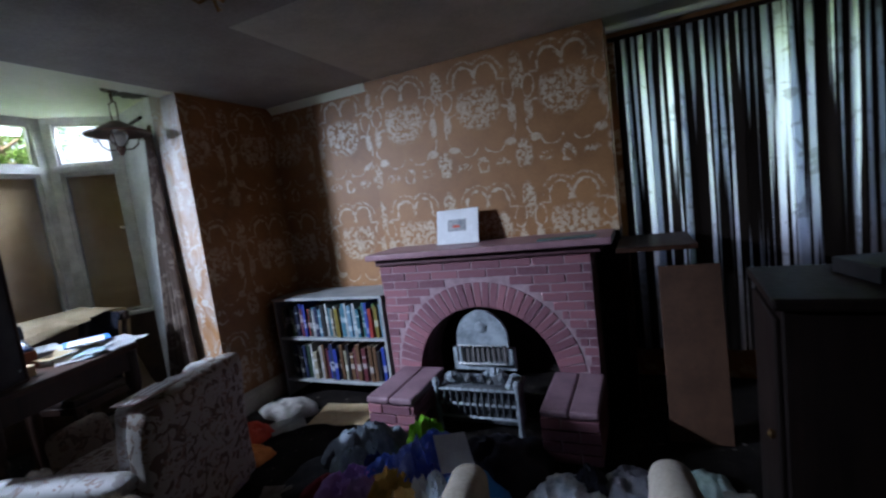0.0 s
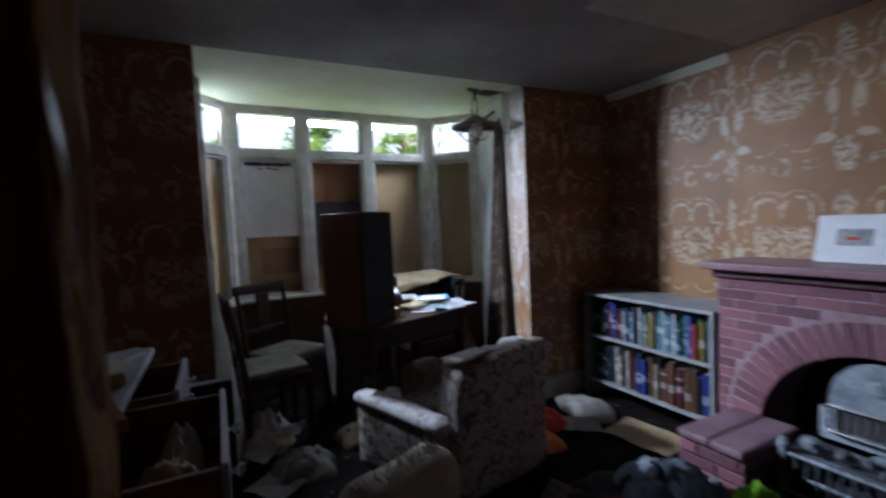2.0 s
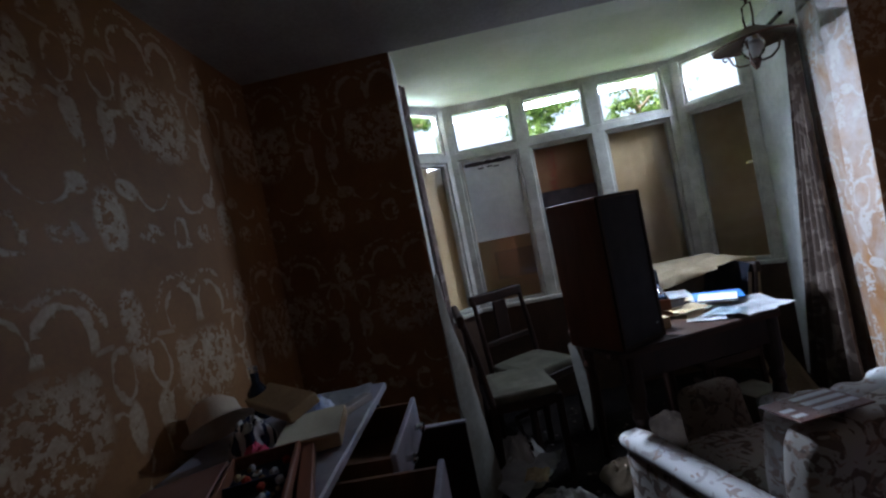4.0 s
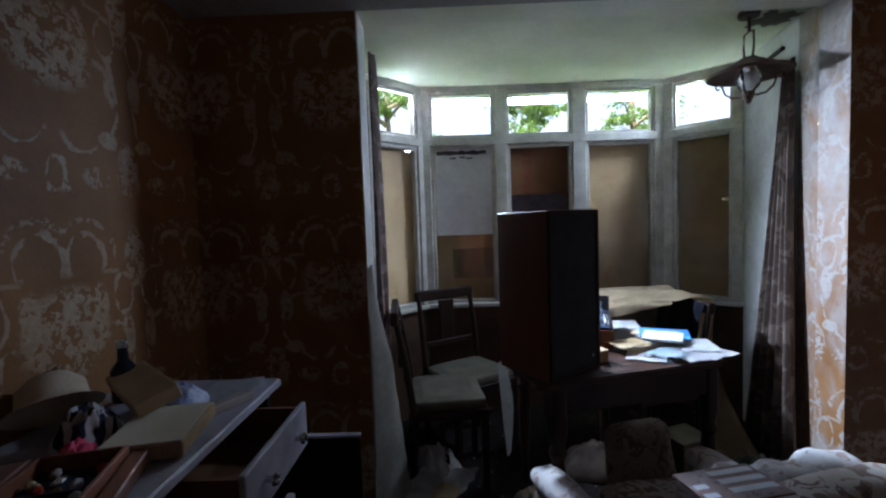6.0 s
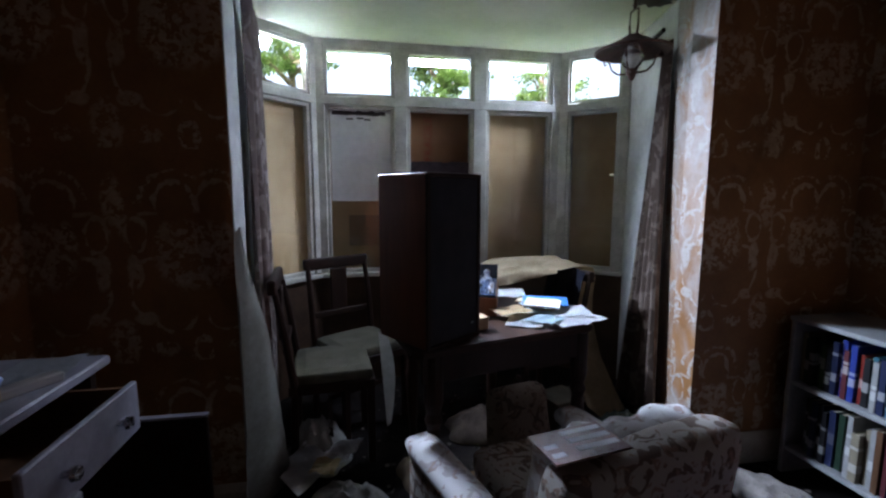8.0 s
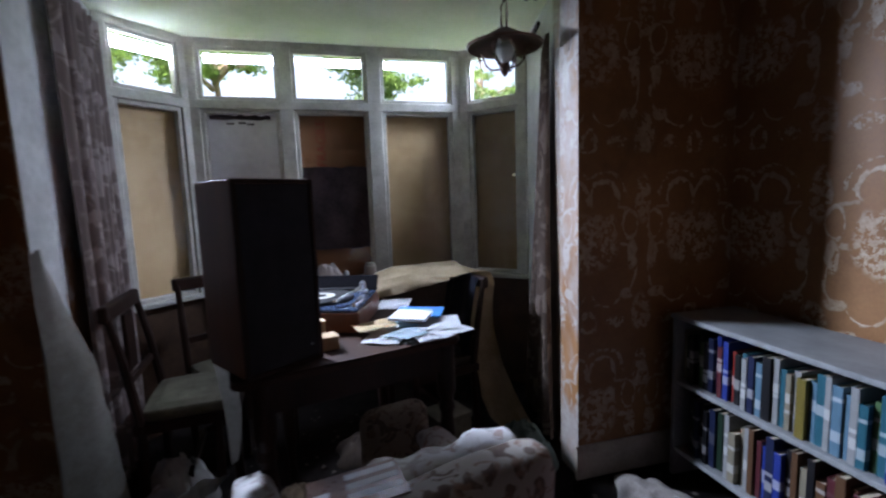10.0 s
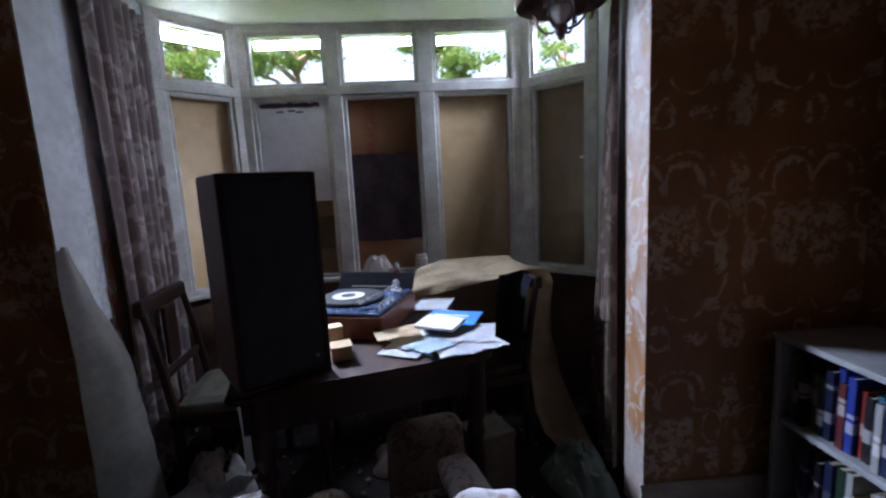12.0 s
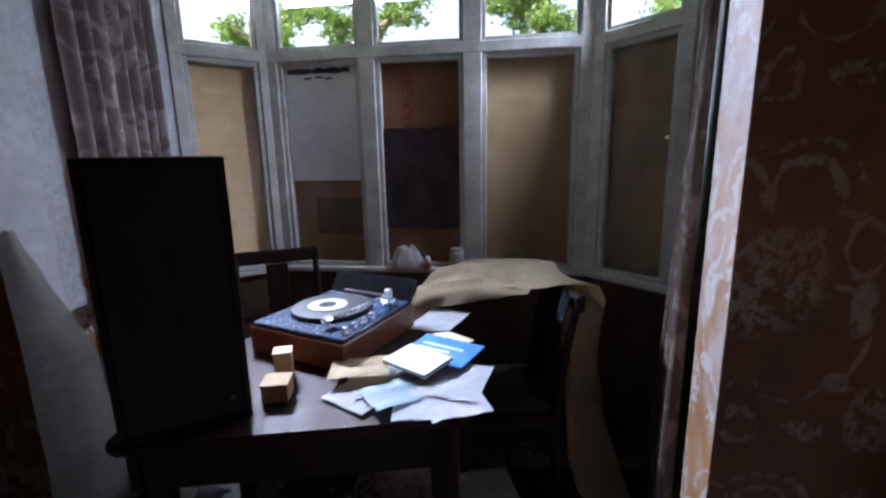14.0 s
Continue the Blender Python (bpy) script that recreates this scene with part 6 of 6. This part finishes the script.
for i, (x, y, z, k) in enumerate(((-1.12, 2.80, 0.10, 2), (-0.92, 2.56, 0.12, 0), (-1.10, 2.55, 0.03, 6), (-0.72, 2.92, 0.16, 1), (-0.60, 2.66, 0.12, 3), (-0.90, 2.74, 0.14, 1), (-0.72, 2.54, 0.10, 5), (-0.42, 2.90, 0.10, 4),
                                  (-0.20, 2.72, 0.03, 7), (-1.28, 2.86, 0.02, 4), (-1.02, 2.90, 0.14, 2), (-0.34, 2.62, 0.07, 3), (-0.02, 2.98, 0.03, 4), (-0.52, 2.56, 0.10, 7))):
    crumple(x, y, z, _rng.uniform(0.16, 0.26), _rng.uniform(0.12, 0.20), _rng.uniform(0.07, 0.11), _mats[k], "%s garment crumpled in the heap of clothes" % _tints[k][0], 140 + i, _rng.uniform(0, 180), "garment", "clothes", 1.4, "clothes heap")

# ---- litter on the floor ----
GREYBAG = cloth("grey_plastic_bag", (0.10, 0.09, 0.083), (0.21, 0.195, 0.18), 9)
for i, (x, y, w, d, h, mat, lab, a) in enumerate((
        (-2.15, 3.42, 0.46, 0.30, 0.08, GREYBAG, "pale crumpled bag near the bookcase", 10),
        (-2.15, 3.06, 0.30, 0.24, 0.09, RED, "red cloth lying on the floor", 0),
        (-1.95, 2.85, 0.32, 0.22, 0.07, cloth("orange_cloth", (0.34, 0.10, 0.02), (0.48, 0.18, 0.05)), "orange cloth lying on the floor", 30),
        (-2.80, 1.40, 0.28, 0.30, 0.24, cloth("pale_cushion", (0.20, 0.195, 0.185), (0.34, 0.33, 0.31)), "pale crumpled bag of papers by the bay corner", 20),
        (-2.40, 1.55, 0.34, 0.34, 0.12, cloth("grey_rag", (0.10, 0.095, 0.085), (0.18, 0.17, 0.15)), "grey cloth on the floor by the bay", 50),
        (-2.45, 2.25, 0.42, 0.36, 0.09, cloth("brown_paper", (0.20, 0.13, 0.07), (0.32, 0.22, 0.13)), "brown crumpled paper on the floor", 15),
        (-2.72, 3.05, 0.40, 0.30, 0.16, cloth("dull_green_cloth", (0.06, 0.085, 0.075), (0.12, 0.15, 0.13)), "dull green cloth heaped by the bay corner", 5),
        (-1.30, 2.80, 0.55, 0.45, 0.05, cloth("black_bag", (0.008, 0.009, 0.011), (0.03, 0.032, 0.038)), "black plastic bag on the floor", 0),
        # the next two have the black shade under the table in their colours
        (-2.62, 1.92, 0.30, 0.26, 0.09, cloth("tan_paper", (0.045, 0.032, 0.02), (0.09, 0.065, 0.042)), "tan crumpled paper, darkened for the shade under the table", 35),
        (-2.98, 2.30, 0.44, 0.36, 0.12, cloth("brown_rag", (0.03, 0.022, 0.018), (0.07, 0.052, 0.04)), "brown cloth heap, darkened for the shade under the table", 65),
        (-2.05, 2.05, 0.40, 0.30, 0.07, cloth("dark_rag", (0.05, 0.04, 0.035), (0.11, 0.09, 0.075)), "dark cloth on the floor", 80),
        (0.45, 3.15, 0.20, 0.18, 0.06, cloth("green_grey_rag", (0.14, 0.20, 0.18), (0.26, 0.32, 0.30)), "grey green rag near the cabinet", 0))):
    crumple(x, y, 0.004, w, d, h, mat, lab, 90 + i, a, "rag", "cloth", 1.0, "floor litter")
for i, (x, y, w, h, a, mat, lab) in enumerate((
        (-1.66, 3.42, 0.42, 0.30, 8, PAPERBUFF, "large open book page lying by the bookcase"),
        (-1.98, 3.22, 0.22, 0.20, 50, FLOORPAPER, "pale sheet of paper on the floor"),
        (-1.46, 2.62, 0.22, 0.18, 30, FLOORPAPER, "white envelope on the floor"),
        (-1.50, 2.62, 0.16, 0.06, 25, FLOORPAPER, "small white leaflet on the floor"),
        (-2.30, 2.12, 0.24, 0.20, 70, CARD, "torn buff card on the floor"),
        (-2.36, 2.36, 0.20, 0.16, 15, CARD, "torn cardboard on the floor"),
        (-2.30, 1.40, 0.26, 0.22, 40, FLOORPAPER, "pale sheet near the bay corner"),
        (0.56, 3.05, 0.12, 0.10, 10, FLOORPAPER, "white scrap of paper near the cabinet"))):
    paper_sheet(x, y, 0.012 + 0.001 * i + (0.10 if i in (4, 5) else 0), w, h, a, mat, lab, curl=0.015, seed=100 + i)
_o = thing("seat_cushion", "worn floral seat cushion standing on the floor, shade in its dark colours", "cushion", pose(-2.50, 2.37, 0.006, 0, -12, 12))
smooth(part("cover", soft_box((-0.07, -0.16, 0.0), (0.07, 0.16, 0.44), 0.066, 0.016, 6, 10), FLORALSHADE, _o), 70)
for i, (x, y, w, h, rx, a) in enumerate(((-2.60, 1.36, 0.24, 0.20, 22, 35), (-2.66, 1.52, 0.20, 0.16, 10, -20), (-2.52, 1.46, 0.12, 0.09, 12, 70))):
    _p = paper_sheet(x, y, 0.06, w, h, a, PAPERWHITE if i < 2 else PAPERBUFF, "grubby folded sheet thrown down by the bay corner", curl=0.02, seed=120 + i, th=0.004)
    _p.matrix_basis = pose(x, y, 0.11 + 0.02 * i, rx, 0, a)
# Pale carton in a dark colour that holds the shade under the table.
_o = thing("carton", "small pale carton, darkened for the shade under the table", "box", pose(-2.66, 2.62, 0.006, 0, 0, 20))
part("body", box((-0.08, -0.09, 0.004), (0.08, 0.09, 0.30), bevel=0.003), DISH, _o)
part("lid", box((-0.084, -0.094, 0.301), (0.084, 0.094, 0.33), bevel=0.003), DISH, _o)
_o = tagged(smooth(part("dark_coat", grid(16, 16, lambda u, v: (-0.19 + 0.36 * u, 0.035 + 0.022 * math.sin(u * 11) * (1 - v) + 0.02 * noise.noise(Vector((u * 4, v * 3, 5))) - 0.07 * v * v, 0.52 + 0.46 * v - 0.05 * abs(u - 0.5)), 0.008), cloth("blue_black_cloth", (0.006, 0.007, 0.012), (0.02, 0.022, 0.034))), 50), "dark coat hanging over the chair back", "coat")
_o.matrix_basis = CHAIR3
_o = tagged(part("wallpaper_strip", grid(5, 16, lambda u, v: (-2.37 - 0.03 * math.sin(v * 3.1) - 0.03 * u, 1.70 + 0.03 * (1 - v) + (0.018 + 0.035 * math.sin(v * 2.8)) * u, 0.40 + 0.405 * v), 0.002), simple("grubby_strip_paper", (0.20, 0.195, 0.18), (0.32, 0.31, 0.29), 6, 0.85, 0.001)), "pale curved strip of old wallpaper hanging off the table's edge", "wallpaper strip")

# scraps and dirt over the floor
_rng = random.Random(77)
_vs, _fs = [], []
for i in range(900):
    x, y = _rng.uniform(-2.4, 1.3), _rng.uniform(1.3, 3.9)
    if i % 3 == 0:
        x, y = _rng.uniform(-3.6, -2.3), _rng.uniform(1.4, 3.2)
    r, a0, z = _rng.uniform(0.004, 0.018), _rng.uniform(0, 6.28), 0.006 + _rng.uniform(0, 0.006)
    k = len(_vs)
    for q in range(5):
        a = a0 + q * 1.2566
        rr = r * _rng.uniform(0.5, 1.2)
        _vs.append((x + rr * math.cos(a), y + rr * math.sin(a) * 0.8, z + _rng.uniform(0, 0.006)))
    _fs.append((k, k + 1, k + 2, k + 3, k + 4))
_me = bpy.data.meshes.new("floor_debris")
_me.from_pydata(_vs, [], _fs)
_dm = Mat("debris", 0.9, 0, 0.2)
_dm.color(_dm.mix(_dm.island(), (0.015, 0.012, 0.010), (0.11, 0.095, 0.08)))
_me.materials.append(_dm.m)
tagged(new("floor_debris", _me), "scraps of paper and dirt scattered over the floor", "debris", kind="stuff")
